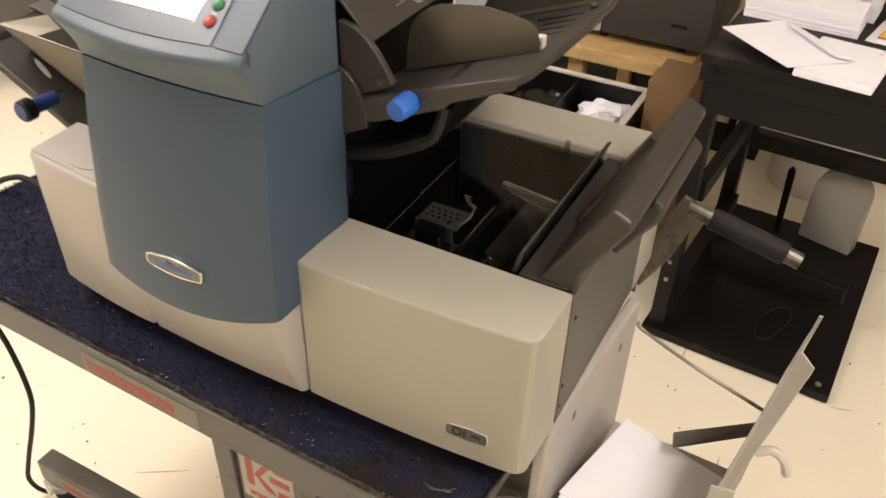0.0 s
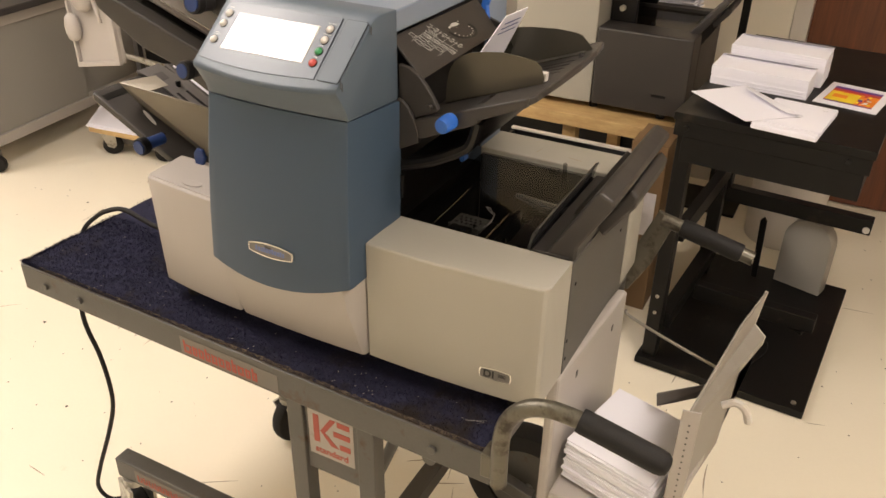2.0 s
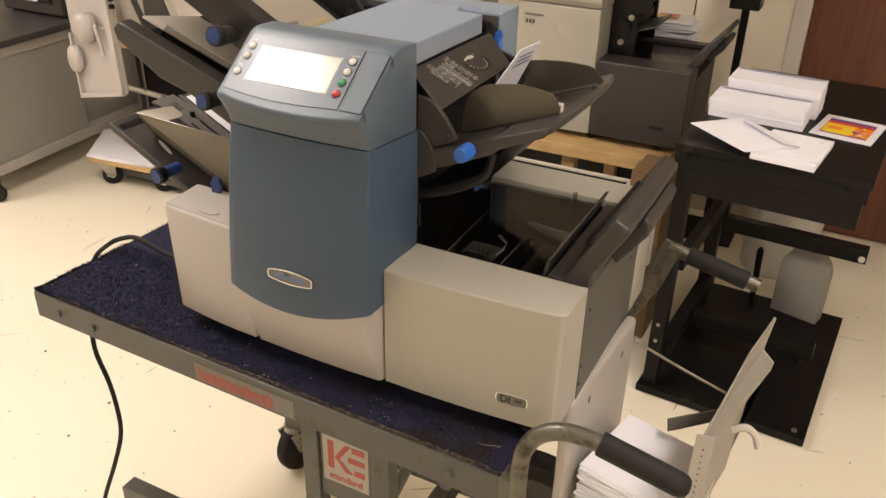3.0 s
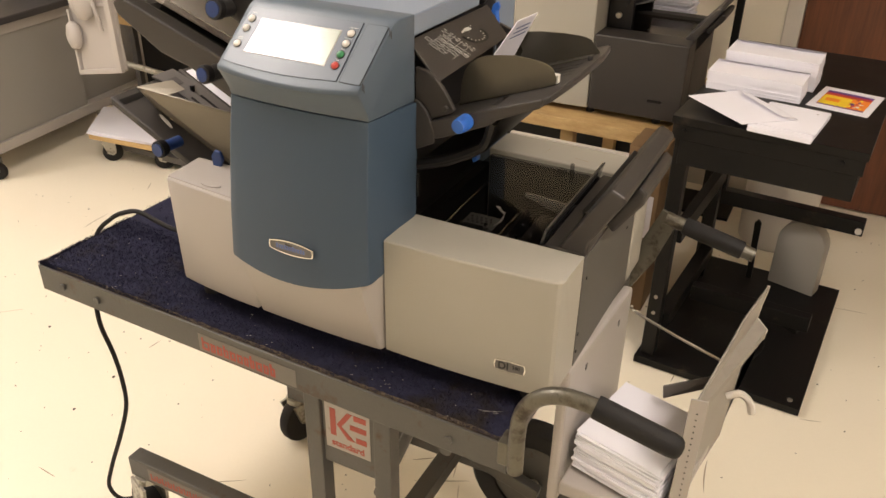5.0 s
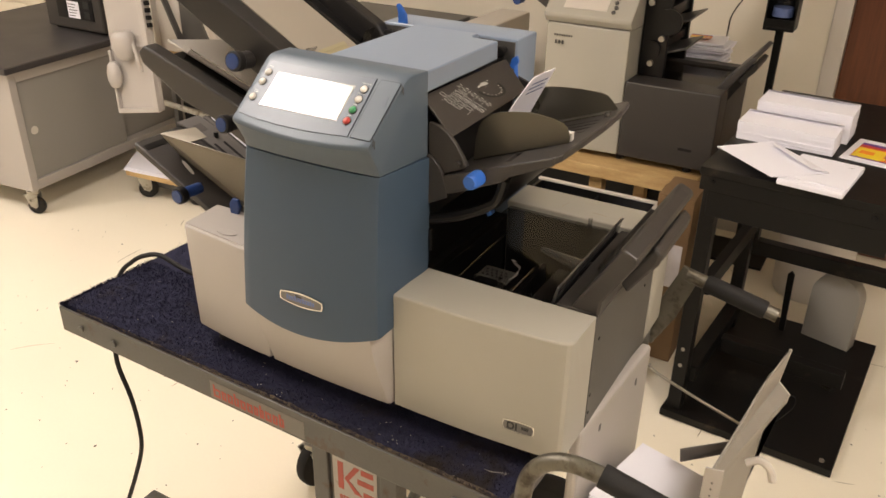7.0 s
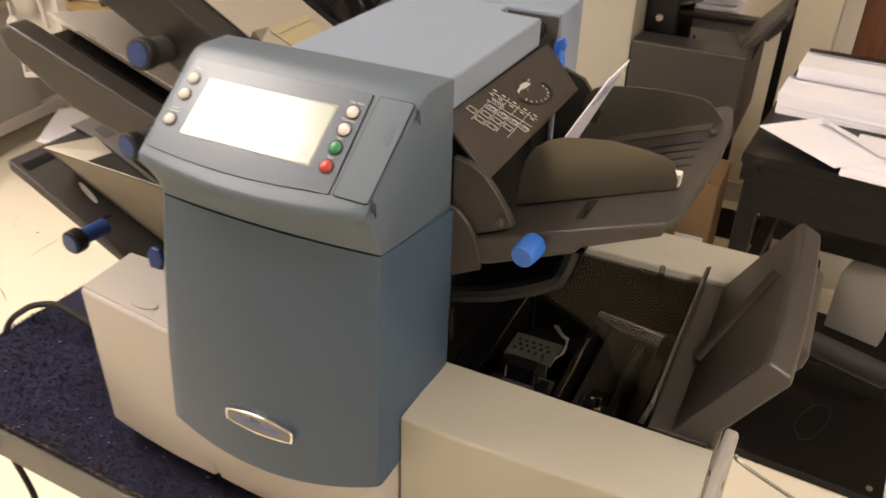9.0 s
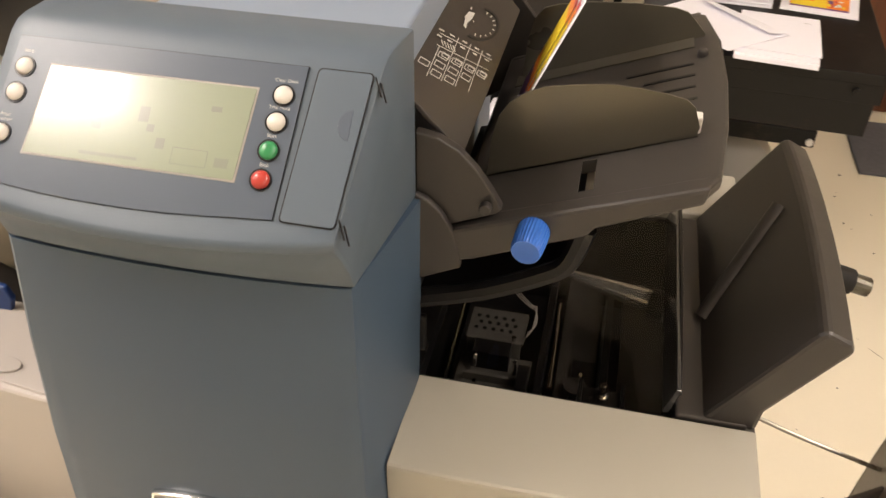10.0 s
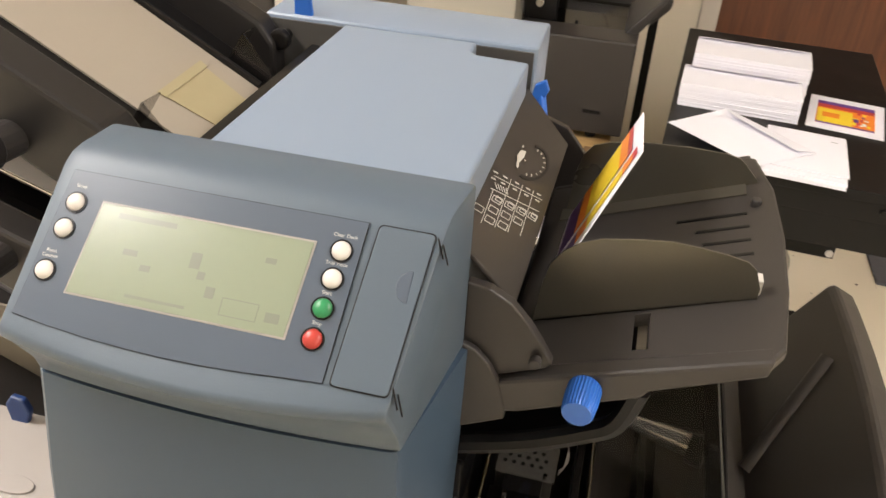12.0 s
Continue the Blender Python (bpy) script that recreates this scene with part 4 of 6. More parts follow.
# lower black deflector tray
lt = part("deflector_tray", merge(prism([(0.003, 1.128), (0.06, 1.148), (0.105, 1.172), (0.122, 1.186), (0.132, 1.206), (0.138, 1.232), (0.131, 1.234), (0.124, 1.21), (0.114, 1.194), (0.1, 1.182), (0.055, 1.160), (0.003, 1.142)], "y", 0.106, 0.40, 0.001),
                                  tube([(0.003, 0.107, 1.140), (0.06, 0.107, 1.160), (0.105, 0.107, 1.184), (0.124, 0.107, 1.2), (0.134, 0.107, 1.235)], 0.0085, 8)), DARKER, mach, "black curved deflector tray", smooth=30)
part("side_clip", box(0.004, 0.012, 0.099, 0.106, 1.085, 1.125, 0.002), DARKER, mach)
part("blue_tab", prism([(0.05, 1.135), (0.062, 1.137), (0.064, 1.118), (0.056, 1.114)], "y", 0.21, 0.225, 0.001), KNOB, mach, "bright blue release tab")

# exit section: body shell, smoked lid, visible works
part("end_panel", box(0.292, 0.3, 0.1045, 0.408, MB, 1.046, 0.001), GREYP, mach, "dark grey end panel")
for yy, zz in ((0.125, 1.0), (0.112, 0.9), (0.112, 0.865), (0.36, 0.98)):
    part("screw", cyl((0.2985, yy, zz), (0.3015, yy, zz), 0.003, seg=10), DARKER, mach)
part("inner_floor", box(0.006, 0.291, 0.1045, 0.408, 0.90, 0.905), DARKER, mach)
part("inner_wall", box(0.006, 0.291, 0.1045, 0.110, 0.905, 1.044), DARKER, mach)
part("inner_wall", box(0.006, 0.291, 0.402, 0.408, 0.905, 1.044), DARKER, mach)
rp = part("rear_cover", merge(box(0.0, 0.302, 0.4095, 0.502, MB, 1.057, 0.004, 3)), BEIGE, mach, "beige rear cover", smooth=20)
for mark in ((0.0, 0.028, 0.0, 0.001), (0.05, 0.0508, 0.004, 0.02), (-0.06, -0.0592, -0.014, 0.014)):
    bars("pen_mark", [mark], pose(0.165, 0.44, 1.0573, 0, 0, -8), SMUDGE, rp, "", 0.0002)
lid = part("smoked_lid", box(0.01, 0.222, 0.1085, 0.404, 1.0455, 1.0495), SMOKE, mach, "smoked clear lid")
lid.visible_shadow = False
part("lid_edge", prism([(0.221, 1.046), (0.227, 1.046), (0.2335, 1.075), (0.229, 1.076)], "y", 0.112, 0.405, 0.0008), GLOSSB, mach, "glossy upright edge of the lid")
part("lid_trim", tube([(0.2325, 0.112, 1.072), (0.234, 0.25, 1.0765), (0.233, 0.405, 1.076)], 0.0016, 6), DARKER, mach, "black rounded trim")
part("lid_pin", merge(cyl((0.176, 0.395, 1.049), (0.176, 0.395, 1.066), 0.004, seg=12, edge=0.001), box(0.150, 0.166, 0.385, 0.397, 1.0497, 1.054, 0.001)), CLEAR, mach)
# works under the lid
part("guide_rod", cyl((0.019, 0.13, 1.0), (0.014, 0.39, 1.0), 0.002, seg=10), POLISH, mach, "bright steel rod")
part("guide_rod", cyl((0.121, 0.16, 1.0), (0.119, 0.284, 1.0), 0.0022, seg=12), POLISH, mach, "bright steel rod")
part("deflector_cone", cyl((0.210, 0.279, 1.028), (0.124, 0.302, 1.030), 0.0135, r2=0.005, seg=28), SATIN, mach, "polished tapered deflector", smooth=50)
part("cone_socket", cyl((0.227, 0.274, 1.026), (0.2105, 0.279, 1.026), 0.0165, seg=24, edge=0.002), DARKER, mach)
part("bearing_plate", box(0.024, 0.086, 0.236, 0.284, 0.975, 0.978), WORKS, mach, "perforated metal bearing plate")
part("bearing_plate", box(0.022, 0.098, 0.145, 0.226, 0.962, 0.965), WORKS, mach, "dull metal mounting plate")
for i in range(5):
    for j in range(3):
        hx, hy = 0.032 + 0.0095 * i + 0.004 * (j % 2), 0.252 + 0.0095 * j
        part("hole", cyl((hx, hy, 0.9781), (hx, hy, 0.9788), 0.0024, seg=10), DARKER, mach)
for x0, x1, y0, y1, z1 in ((0.026, 0.084, 0.228, 0.232, 0.985), (0.036, 0.075, 0.205, 0.226, 0.988), (0.086, 0.098, 0.16, 0.20, 0.985), (0.152, 0.188, 0.132, 0.156, 1.015), (0.14, 0.165, 0.18, 0.25, 0.955), (0.17, 0.178, 0.15, 0.36, 0.965), (0.104, 0.112, 0.14, 0.36, 0.97), (0.03, 0.085, 0.186, 0.190, 0.975), (0.148, 0.152, 0.126, 0.162, 1.02), (0.188, 0.192, 0.126, 0.162, 1.02)):
    part("bracket", box(x0, x1, y0, y1, 0.905, z1, 0.001), DARKER if y1 - y0 > 0.01 else WORKS, mach)
for k in (0.0, 0.003, 0.006):
    part("wire", tube([(0.066 + k, 0.312, 0.985), (0.070 + k, 0.292, 0.998), (0.083 + k, 0.278, 0.998), (0.094, 0.272 + k, 0.995), (0.096 - k * 0.5, 0.258 - k, 0.988), (0.088, 0.247 - k, 0.985)], 0.0005, 6), BEIGE2, mach, "thin pale wire")
for lx, ly, lz in ((0.040, 0.200, 0.985), (0.082, 0.196, 0.985), (0.044, 0.176, 0.97), (0.076, 0.232, 0.985), (0.150, 0.212, 0.966)):
    part("pivot_pin", cyl((lx, ly, lz - 0.012), (lx, ly, lz + 0.006), 0.0024, seg=10), POLISH, mach)
part("deck_plate", box(0.125, 0.165, 0.16, 0.39, 0.945, 0.949), DARK, mach, "dull metal deck")
part("deck_plate", box(0.19, 0.285, 0.13, 0.39, 0.945, 0.949), DARK, mach, "dull metal deck")
part("cam_disc", cyl((0.146, 0.205, 0.956), (0.146, 0.205, 0.962), 0.012, seg=20), DARK, mach)
part("adjusting_screw", merge(cyl((0.171, 0.144, 1.0155), (0.171, 0.144, 1.034), 0.0035, seg=12, edge=0.0008), cyl((0.171, 0.144, 1.0155), (0.171, 0.144, 1.02), 0.006, seg=12)), POLISH, mach, "bright adjusting screw")
part("hinge_strip", box(0.232, 0.292, 0.1065, 0.406, 1.032, 1.052, 0.002), DARK, mach)
# exit flap
fl = prism([(0.254, 1.05), (0.319, 1.161), (0.325, 1.1665), (0.345, 1.157), (0.349, 1.149), (0.302, 1.07), (0.300, 1.046)], "y", 0.108, 0.41)
bmesh.ops.bisect_plane(fl, geom=fl.verts[:] + fl.edges[:] + fl.faces[:], plane_co=(0, 0.3, 0), plane_no=(0, 1, 0))
for k in (0.16, 0.21, 0.25, 0.34, 0.38):
    bmesh.ops.bisect_plane(fl, geom=fl.verts[:] + fl.edges[:] + fl.faces[:], plane_co=(0, k, 0), plane_no=(0, 1, 0))
for v in fl.verts:
    if v.co.z > 1.1:
        q = 1 - ((v.co.y - 0.25) / 0.16) ** 2
        v.co.z += 0.006 * q
        v.co.x += 0.004 * q
flap = part("exit_flap", rounded(fl, 0.004, 2, 40), DARK, mach, "charcoal exit flap, tilted open")
dn = Vector((0.065, 0, 0.111)).normalized()
rib0 = Vector((0.2562, 0, 1.0499))
part("flap_rib", tube([rib0 + dn * 0.004 + Vector((0, 0.236, 0)), rib0 + dn * 0.06 + Vector((0, 0.272, 0)), rib0 + dn * 0.114 + Vector((0, 0.305, 0))], 0.0092, 12), DARK, flap, smooth=50)
part("flap_step", prism([(0.302, 1.068), (0.349, 1.143), (0.362, 1.131), (0.358, 1.112), (0.316, 1.052)], "y", 0.19, 0.36, 0.005), DARK, flap)

# ---- left feed trays ----
GREYS = material("worn_grey_plastic", (0.115, 0.105, 0.10), 0.45, vary=0.12, scale=14, bump=0.2, bump_scale=400)
OLIVEB = material("dull_beige_metal", (0.24, 0.21, 0.165), 0.45, metal=0.3, vary=0.12, scale=12, bump=0.1)

def zl(x):
    return 1.126 - (x + 0.70) * 0.53


lowp = [(-0.70, 0.126), (-0.31, 0.126), (-0.31, 0.42), (-0.70, 0.42)]
lo = prism(lowp, "z", -0.016, 0)
for v in lo.verts:
    v.co.z += zl(v.co.x)
low = part("lower_tray", rounded(lo, 0.003, 2, 40), DARK, mach, "charcoal lower insert tray")
part("tray_groove", prism([(-0.685, zl(-0.685) + 0.0003), (-0.672, zl(-0.672) + 0.0003), (-0.672, zl(-0.672) + 0.0008), (-0.685, zl(-0.685) + 0.0008)], "y", 0.135, 0.19), DARKER, low)
part("low_guide", merge(slab([(-0.645, 0.15, 1.149), (-0.29, 0.158, 1.128), (-0.29, 0.202, zl(-0.29)), (-0.64, 0.186, zl(-0.64))], 0.002), slab([(-0.645, 0.15, 1.149), (-0.57, 0.152, 1.1435), (-0.55, 0.18, 1.15), (-0.60, 0.20, 1.155)], 0.0012)), OLIVEB, low, "dull beige metal side guide")
oval_strip = prism([(-0.606 + 0.019 * math.cos(radians(a)), 0.172 + 0.0045 * math.sin(radians(a)) - 0.004 * math.cos(radians(a))) for a in range(0, 360, 20)], "z", 0.0004, 0.001)
for v in oval_strip.verts:
    v.co.z += zl(v.co.x)
part("pale_strip", oval_strip, IVORY, low, "pale oval showing through a slot")
g2 = prism([(-0.704, 0.245), (-0.69, 0.252), (-0.656, 0.260), (-0.61, 0.262), (-0.42, 0.262), (-0.42, 0.318), (-0.60, 0.318), (-0.66, 0.315), (-0.703, 0.307)], "z", 0.001, 0.006, 0.0012)
for v in g2.verts:
    v.co.z += zl(v.co.x)
part("slide_plate", g2, GREYS, low, "grey sliding stop plate")
def on_low(name, x0, x1, y0, y1, up, mat, label=""):
    """A flat strip lying on the lower tray."""
    b = prism([(x0, y0), (x1, y0), (x1, y1), (x0, y1)], "z", up, up + 0.0006)
    for v in b.verts:
        v.co.z += zl(v.co.x)
    return part(name, b, mat, low, label)


for yy, xa, xb in ((0.268, -0.625, -0.50), (0.292, -0.622, -0.45)):
    on_low("slide_slot", xa, xb, yy, yy + 0.006, 0.0062, DARKER)
on_low("cast_mark", -0.682, -0.662, 0.268, 0.292, 0.0062, GREYP, "dark square moulding mark")
part("slide_peg", cyl((-0.640, 0.292, zl(-0.640)), (-0.640, 0.292, zl(-0.640) + 0.016), 0.0055, seg=14, edge=0.001), DARKER, low)
on_low("scale_strip", -0.70, -0.42, 0.319, 0.327, 0.0008, GREYS)
tagged(part("paper_sheet", slab([(-0.690, 0.332, zl(-0.690) + 0.002), (-0.46, 0.335, zl(-0.46) + 0.002), (-0.46, 0.40, zl(-0.46) + 0.003), (-0.690, 0.385, zl(-0.690) + 0.002)], 0.001), PAPER), "white sheet lying in the lower insert tray", "paper sheet")
on_low("tray_groove", -0.565, -0.562, 0.128, 0.166, 0.0003, DARKER)
k1 = part("knob_shaft", cyl((-0.53, 0.126, 1.066), (-0.53, 0.085, 1.068), 0.011), KNOBD, low, "deep blue shaft")
part("knob_cap", cyl((-0.53, 0.085, 1.068), (-0.53, 0.068, 1.068), 0.0165, seg=22, edge=0.002), DARKER, low)
part("knob_face", cyl((-0.53, 0.069, 1.068), (-0.53, 0.0655, 1.068), 0.0125, seg=22), KNOBD, low)
part("lift_lever", prism([(-0.422, 1.045), (-0.406, 1.045), (-0.398, 1.066), (-0.402, 1.08), (-0.415, 1.082), (-0.424, 1.07)], "y", 0.094, 0.101, 0.002), KNOBD, mach, "deep blue lift lever")


def side_arm(pts, y0, y1, parent, label="", mat=DARK):
    return part("tray_arm", prism(pts, "y", y0, y1, 0.004), mat, parent, label)


mid = part("middle_tray", slab([(-0.62, 0.14, 1.304), (-0.30, 0.14, 1.192), (-0.30, 0.41, 1.192), (-0.62, 0.41, 1.304)], 0.01, 0.002), DARKER, mach, "black middle insert tray")
arm = [(-0.637, 1.318), (-0.622, 1.332), (-0.60, 1.325), (-0.44, 1.268), (-0.30, 1.218), (-0.30, 1.15), (-0.375, 1.175), (-0.47, 1.222), (-0.535, 1.24), (-0.63, 1.298)]
side_arm(arm, 0.118, 0.152, mid, "long charcoal side arm")
side_arm([(x, z - 0.012) for x, z in arm], 0.385, 0.41, mid)
part("clear_edge", slab([(-0.57, 0.165, 1.305), (-0.32, 0.165, 1.222), (-0.32, 0.165, 1.245), (-0.55, 0.165, 1.325)], 0.002), SMOKE, mid, "smoked clear side guide")
part("edge_trim", cyl((-0.55, 0.165, 1.3255), (-0.32, 0.165, 1.2455), 0.0015, seg=8), CHROME, mid)
part("cream_bed", slab([(-0.645, 0.20, 1.3255), (-0.31, 0.20, 1.2075), (-0.31, 0.30, 1.2075), (-0.60, 0.30, 1.312)], 0.006, 0.002), WHITEP, mid, "cream moulded paper bed")
part("knob_neck", cyl((-0.40, 0.12, 1.228), (-0.402, 0.092, 1.228), 0.014), DARK, mid)
kc = part("knob_cap", cyl((-0.402, 0.094, 1.229), (-0.403, 0.077, 1.231), 0.0165, seg=22, edge=0.003), ARMDARK, mid, "black knob with a deep blue face")
part("knob_face", cyl((-0.403, 0.078, 1.231), (-0.4031, 0.0755, 1.2312), 0.0122, seg=22), KNOBD, kc, "deep blue face")


def zt(x):
    return 1.325 - (x + 0.303) * 0.57


top = part("upper_tray", slab([(-0.78, 0.165, zt(-0.78)), (-0.215, 0.165, zt(-0.215)), (-0.215, 0.39, zt(-0.215)), (-0.78, 0.39, zt(-0.78))], 0.006, 0.001), DARKER, mach, "black upper insert tray, rising away from the tower")
part("cream_bed", slab([(-0.78, 0.2155, zt(-0.78) + 0.003), (-0.24, 0.2155, zt(-0.24) + 0.003), (-0.24, 0.351, zt(-0.24) + 0.003), (-0.78, 0.351, zt(-0.78) + 0.003)], 0.002), CREAMBED, top, "cream paper bed")
ua = [(-0.78, zt(-0.78) + 0.035), (-0.285, 1.362), (-0.27, 1.34), (-0.27, 1.27), (-0.36, 1.322), (-0.40, 1.353), (-0.48, 1.396), (-0.78, zt(-0.78) - 0.02)]
side_arm(ua, 0.122, 0.162, top, "long charcoal side arm", ARMDARK)
side_arm(ua, 0.391, 0.421, top, "", ARMDARK)
part("clear_edge", slab([(-0.78, 0.166, zt(-0.78)), (-0.3, 0.166, zt(-0.3)), (-0.3, 0.166, zt(-0.3) + 0.022), (-0.78, 0.166, zt(-0.78) + 0.022)], 0.003), DARKER, top, "black side fence")
part("edge_trim", cyl((-0.78, 0.1655, zt(-0.78) + 0.0225), (-0.3, 0.1655, zt(-0.3) + 0.0225), 0.0018, seg=8), CHROME, top)
part("rear_rib", cyl((-0.78, 0.356, zt(-0.78) + 0.004), (-0.27, 0.356, zt(-0.27) + 0.004), 0.004, seg=8), DARKER, top)
part("adhesive_note", slab([(-0.312, 0.251, zt(-0.312) + 0.0045), (-0.25, 0.262, zt(-0.25) + 0.0045), (-0.252, 0.318, zt(-0.252) + 0.0045), (-0.313, 0.325, zt(-0.313) + 0.0055)], 0.0008), TAPE, top, "yellowed adhesive tape")
part("tape_crease", slab([(-0.316, 0.249, zt(-0.316) + 0.0052), (-0.309, 0.25, zt(-0.309) + 0.0052), (-0.309, 0.327, zt(-0.309) + 0.0062), (-0.317, 0.328, zt(-0.317) + 0.0062)], 0.0008), TAPE, top)
for gy in (0.182, 0.362):
    part("clear_stop", merge(slab([(-0.305, gy, zt(-0.305) + 0.002), (-0.25, gy, zt(-0.25) + 0.002), (-0.262, gy, zt(-0.25) + 0.03), (-0.287, gy, zt(-0.287) + 0.043)], 0.0015),
                             slab([(-0.305, gy, zt(-0.305) + 0.003), (-0.305, gy + 0.028, zt(-0.305) + 0.003), (-0.287, gy + 0.028, zt(-0.287) + 0.04), (-0.287, gy, zt(-0.287) + 0.042)], 0.0015)), CLEAR, top, "clear plastic paper stop")
    part("stop_bracket", merge(box(-0.30, -0.24, gy - 0.004, gy + 0.012, zt(-0.27) - 0.03, zt(-0.27) - 0.008, 0.002), cyl((-0.262, gy - 0.003, zt(-0.262) + 0.006), (-0.262, gy + 0.022, zt(-0.262) + 0.006), 0.004, seg=10)), DARKER, top)
part("knob_neck", cyl((-0.365, 0.122, 1.342), (-0.364, 0.095, 1.345), 0.015), DARK, top)
kc = part("knob_cap", cyl((-0.364, 0.096, 1.345), (-0.363, 0.079, 1.348), 0.0175, seg=22, edge=0.003), ARMDARK, top, "black knob with a deep blue face")
part("knob_face", cyl((-0.363, 0.080, 1.348), (-0.3629, 0.0775, 1.3484), 0.013, seg=22), KNOBD, kc, "deep blue face")

# ---- output stacker at the trolley's end ----
GREYG = material("grey_beige_gate", (0.22, 0.20, 0.175), 0.4, vary=0.08, scale=6)

st = thing("output_stacker", "beige catch tray with a folded grey end gate, holding envelopes", "catch tray", (0.42, 0.22, 0.56))
sp = part("side_plate", slab([(0.302, 0.085, 0.840), (0.302, 0.085, 0.54), (0.322, 0.392, 0.54), (0.322, 0.392, 0.842)], 0.02, 0.006), BEIGE2, st, "beige side plate with slots")
for yy, zz in ((0.165, 0.800), (0.325, 0.797)):
    sx = 0.302 + (yy - 0.085) * 0.0651
    part("slot", merge(slab([(sx + 0.0006, yy - 0.003, zz + 0.006), (sx + 0.0006, yy - 0.003, zz - 0.006), (sx + 0.0012, yy + 0.004, zz - 0.006), (sx + 0.0012, yy + 0.004, zz + 0.006)], 0.002)), GREYP, sp)
part("tray_floor", slab([(0.31, 0.07, 0.612), (0.50, 0.07, 0.604), (0.53, 0.36, 0.604), (0.325, 0.36, 0.612)], 0.03, 0.004), BEIGE2, st)
def gate_section(y, e, topz):
    f = (y - 0.10) / 0.279
    out = []
    for n, z in ((0.0, topz), (-0.004, min(0.852, topz - 0.004)), (0.018, 0.832), (0.017, 0.812), (-0.004, 0.821), (-0.006, 0.74), (-0.006, 0.565)):
        out.append((0.503 + 0.17 * (y - 0.10) + (0.25 + 0.75 * f) * n + 0.05 * (z - 0.85) + e, y, min(z, topz)))
    return out


def gate_loop(y, topz, grow=0.0):
    return gate_section(y, -grow, topz) + gate_section(y, 0.0035 + grow, topz)[::-1]


gate = part("end_gate", rings([gate_loop(0.379, 0.92), gate_loop(0.32, 0.918), gate_loop(0.265, 0.915), gate_loop(0.20, 0.887), gate_loop(0.14, 0.863), gate_loop(0.10, 0.848)]), GREYG, st, "folded grey-beige end gate")
part("gate_edge", rings([gate_loop(0.3792, 0.921, 0.0006), gate_loop(0.3815, 0.921, 0.0006)]), WHITEP, gate, "pale cut edge of the gate")
part("gate_strip", slab([(0.495, 0.0965, 0.852), (0.492, 0.0965, 0.56), (0.520, 0.0965, 0.56), (0.522, 0.0965, 0.856)], 0.003, 0.0008), BEIGE2, gate, "perforated beige strip")
for k in range(20):
    part("punched_hole", cyl((0.5085, 0.0968, 0.590 + 0.0125 * k), (0.5085, 0.0958, 0.590 + 0.0125 * k), 0.0016, seg=8), GREYP, gate)
part("tie_rod", tube([(0.325, 0.385, 0.803), (0.335, 0.387, 0.790), (0.42, 0.36, 0.780), (0.51, 0.345, 0.764), (0.54, 0.345, 0.755)], 0.0028, 8), STEEL, st, "bent steel wire")
part("hinge_arm", slab([(0.425, 0.272, 0.728), (0.528, 0.312, 0.768), (0.528, 0.312, 0.742), (0.430, 0.266, 0.705)], 0.006, 0.002), GREYS, st, "grey hinged arm")
part("white_hook", tube([(0.535, 0.285, 0.735), (0.555, 0.29, 0.745), (0.573, 0.29, 0.735), (0.582, 0.29, 0.712)], 0.007, 8), WHITEP, st, "white plastic hook")


def envelope_bm(w, d, h=0.0025):
    return box(-w / 2, w / 2, -d / 2, d / 2, 0, h, 0.0004, 1)


rnd = random.Random(11)
env_src = None
zc = 0.6145
for k in range(23):
    m = pose(0.414 + rnd.uniform(-0.003, 0.003), 0.180 + rnd.uniform(-0.003, 0.003) + 0.0006 * k, zc, -1.0 + 0.05 * k, rnd.uniform(-0.8, 0.8) + 2.2, rnd.uniform(-1.5, 1.5) - 12)
    if env_src is None:
        env_src = tagged(part("envelope", envelope_bm(0.160, 0.178, 0.0026), PAPER), "white filled envelope in the catch tray pile", "envelope", "envelopes in the catch tray")
        env_src.matrix_basis = m
    else:
        copy_thing(env_src, m)
    zc += 0.0031

# ---- black side stand ----
stand = thing("side_stand", "black steel cantilever stand with a deep apron and floor plate", "stand", (0.175, 1.292, 0), turn=-3.6)
part("table_top", box(0, 0.515, 0, 0.92, 0.845, 0.868, 0.002), BLACKM, stand)
ap = part("front_apron", box(0.004, 0.51, 0.004, 0.016, 0.80, 0.8445, 0.002), BLACKM, stand)
part("drawer_front", box(0.03, 0.50, 0.006, 0.36, 0.725, 0.80, 0.002), BLACKM, stand)
for bx in (0.04, 0.455):
    part("bolt", cyl((bx, 0.0045, 0.84 - 0.012), (bx, -0.004, 0.84 - 0.012), 0.007, seg=12, edge=0.001), BLACKM, stand, "dark domed bolt")
for u, v in ((0.025, 0.02), (0.025, 0.62)):
    part("upright", box(u - 0.012, u + 0.032, v, v + 0.045, 0.03, 0.8445, 0.003), BLACKM, stand)
part("floor_plate", box(0.0, 0.525, 0, 0.80, 0.004, 0.03, 0.002), BLACKM, stand, "scratched black floor plate")
part("cross_beam", box(0.085, 0.475, 0.29, 0.33, 0.12, 0.175, 0.003), BLACKM, stand)
part("side_beam", box(0.03, 0.075, 0.07, 0.62, 0.12, 0.175, 0.003), BLACKM, stand)
part("side_beam", slab([(0.04, 0.07, 0.50), (0.04, 0.62, 0.50), (0.04, 0.62, 0.44), (0.04, 0.07, 0.44)], 0.03, 0.002), BLACKM, stand)
cb = part("rear_beam", box(0.0, 0.545, 0.655, 0.70, 0.33, 0.385, 0.003), BLACKM, stand)
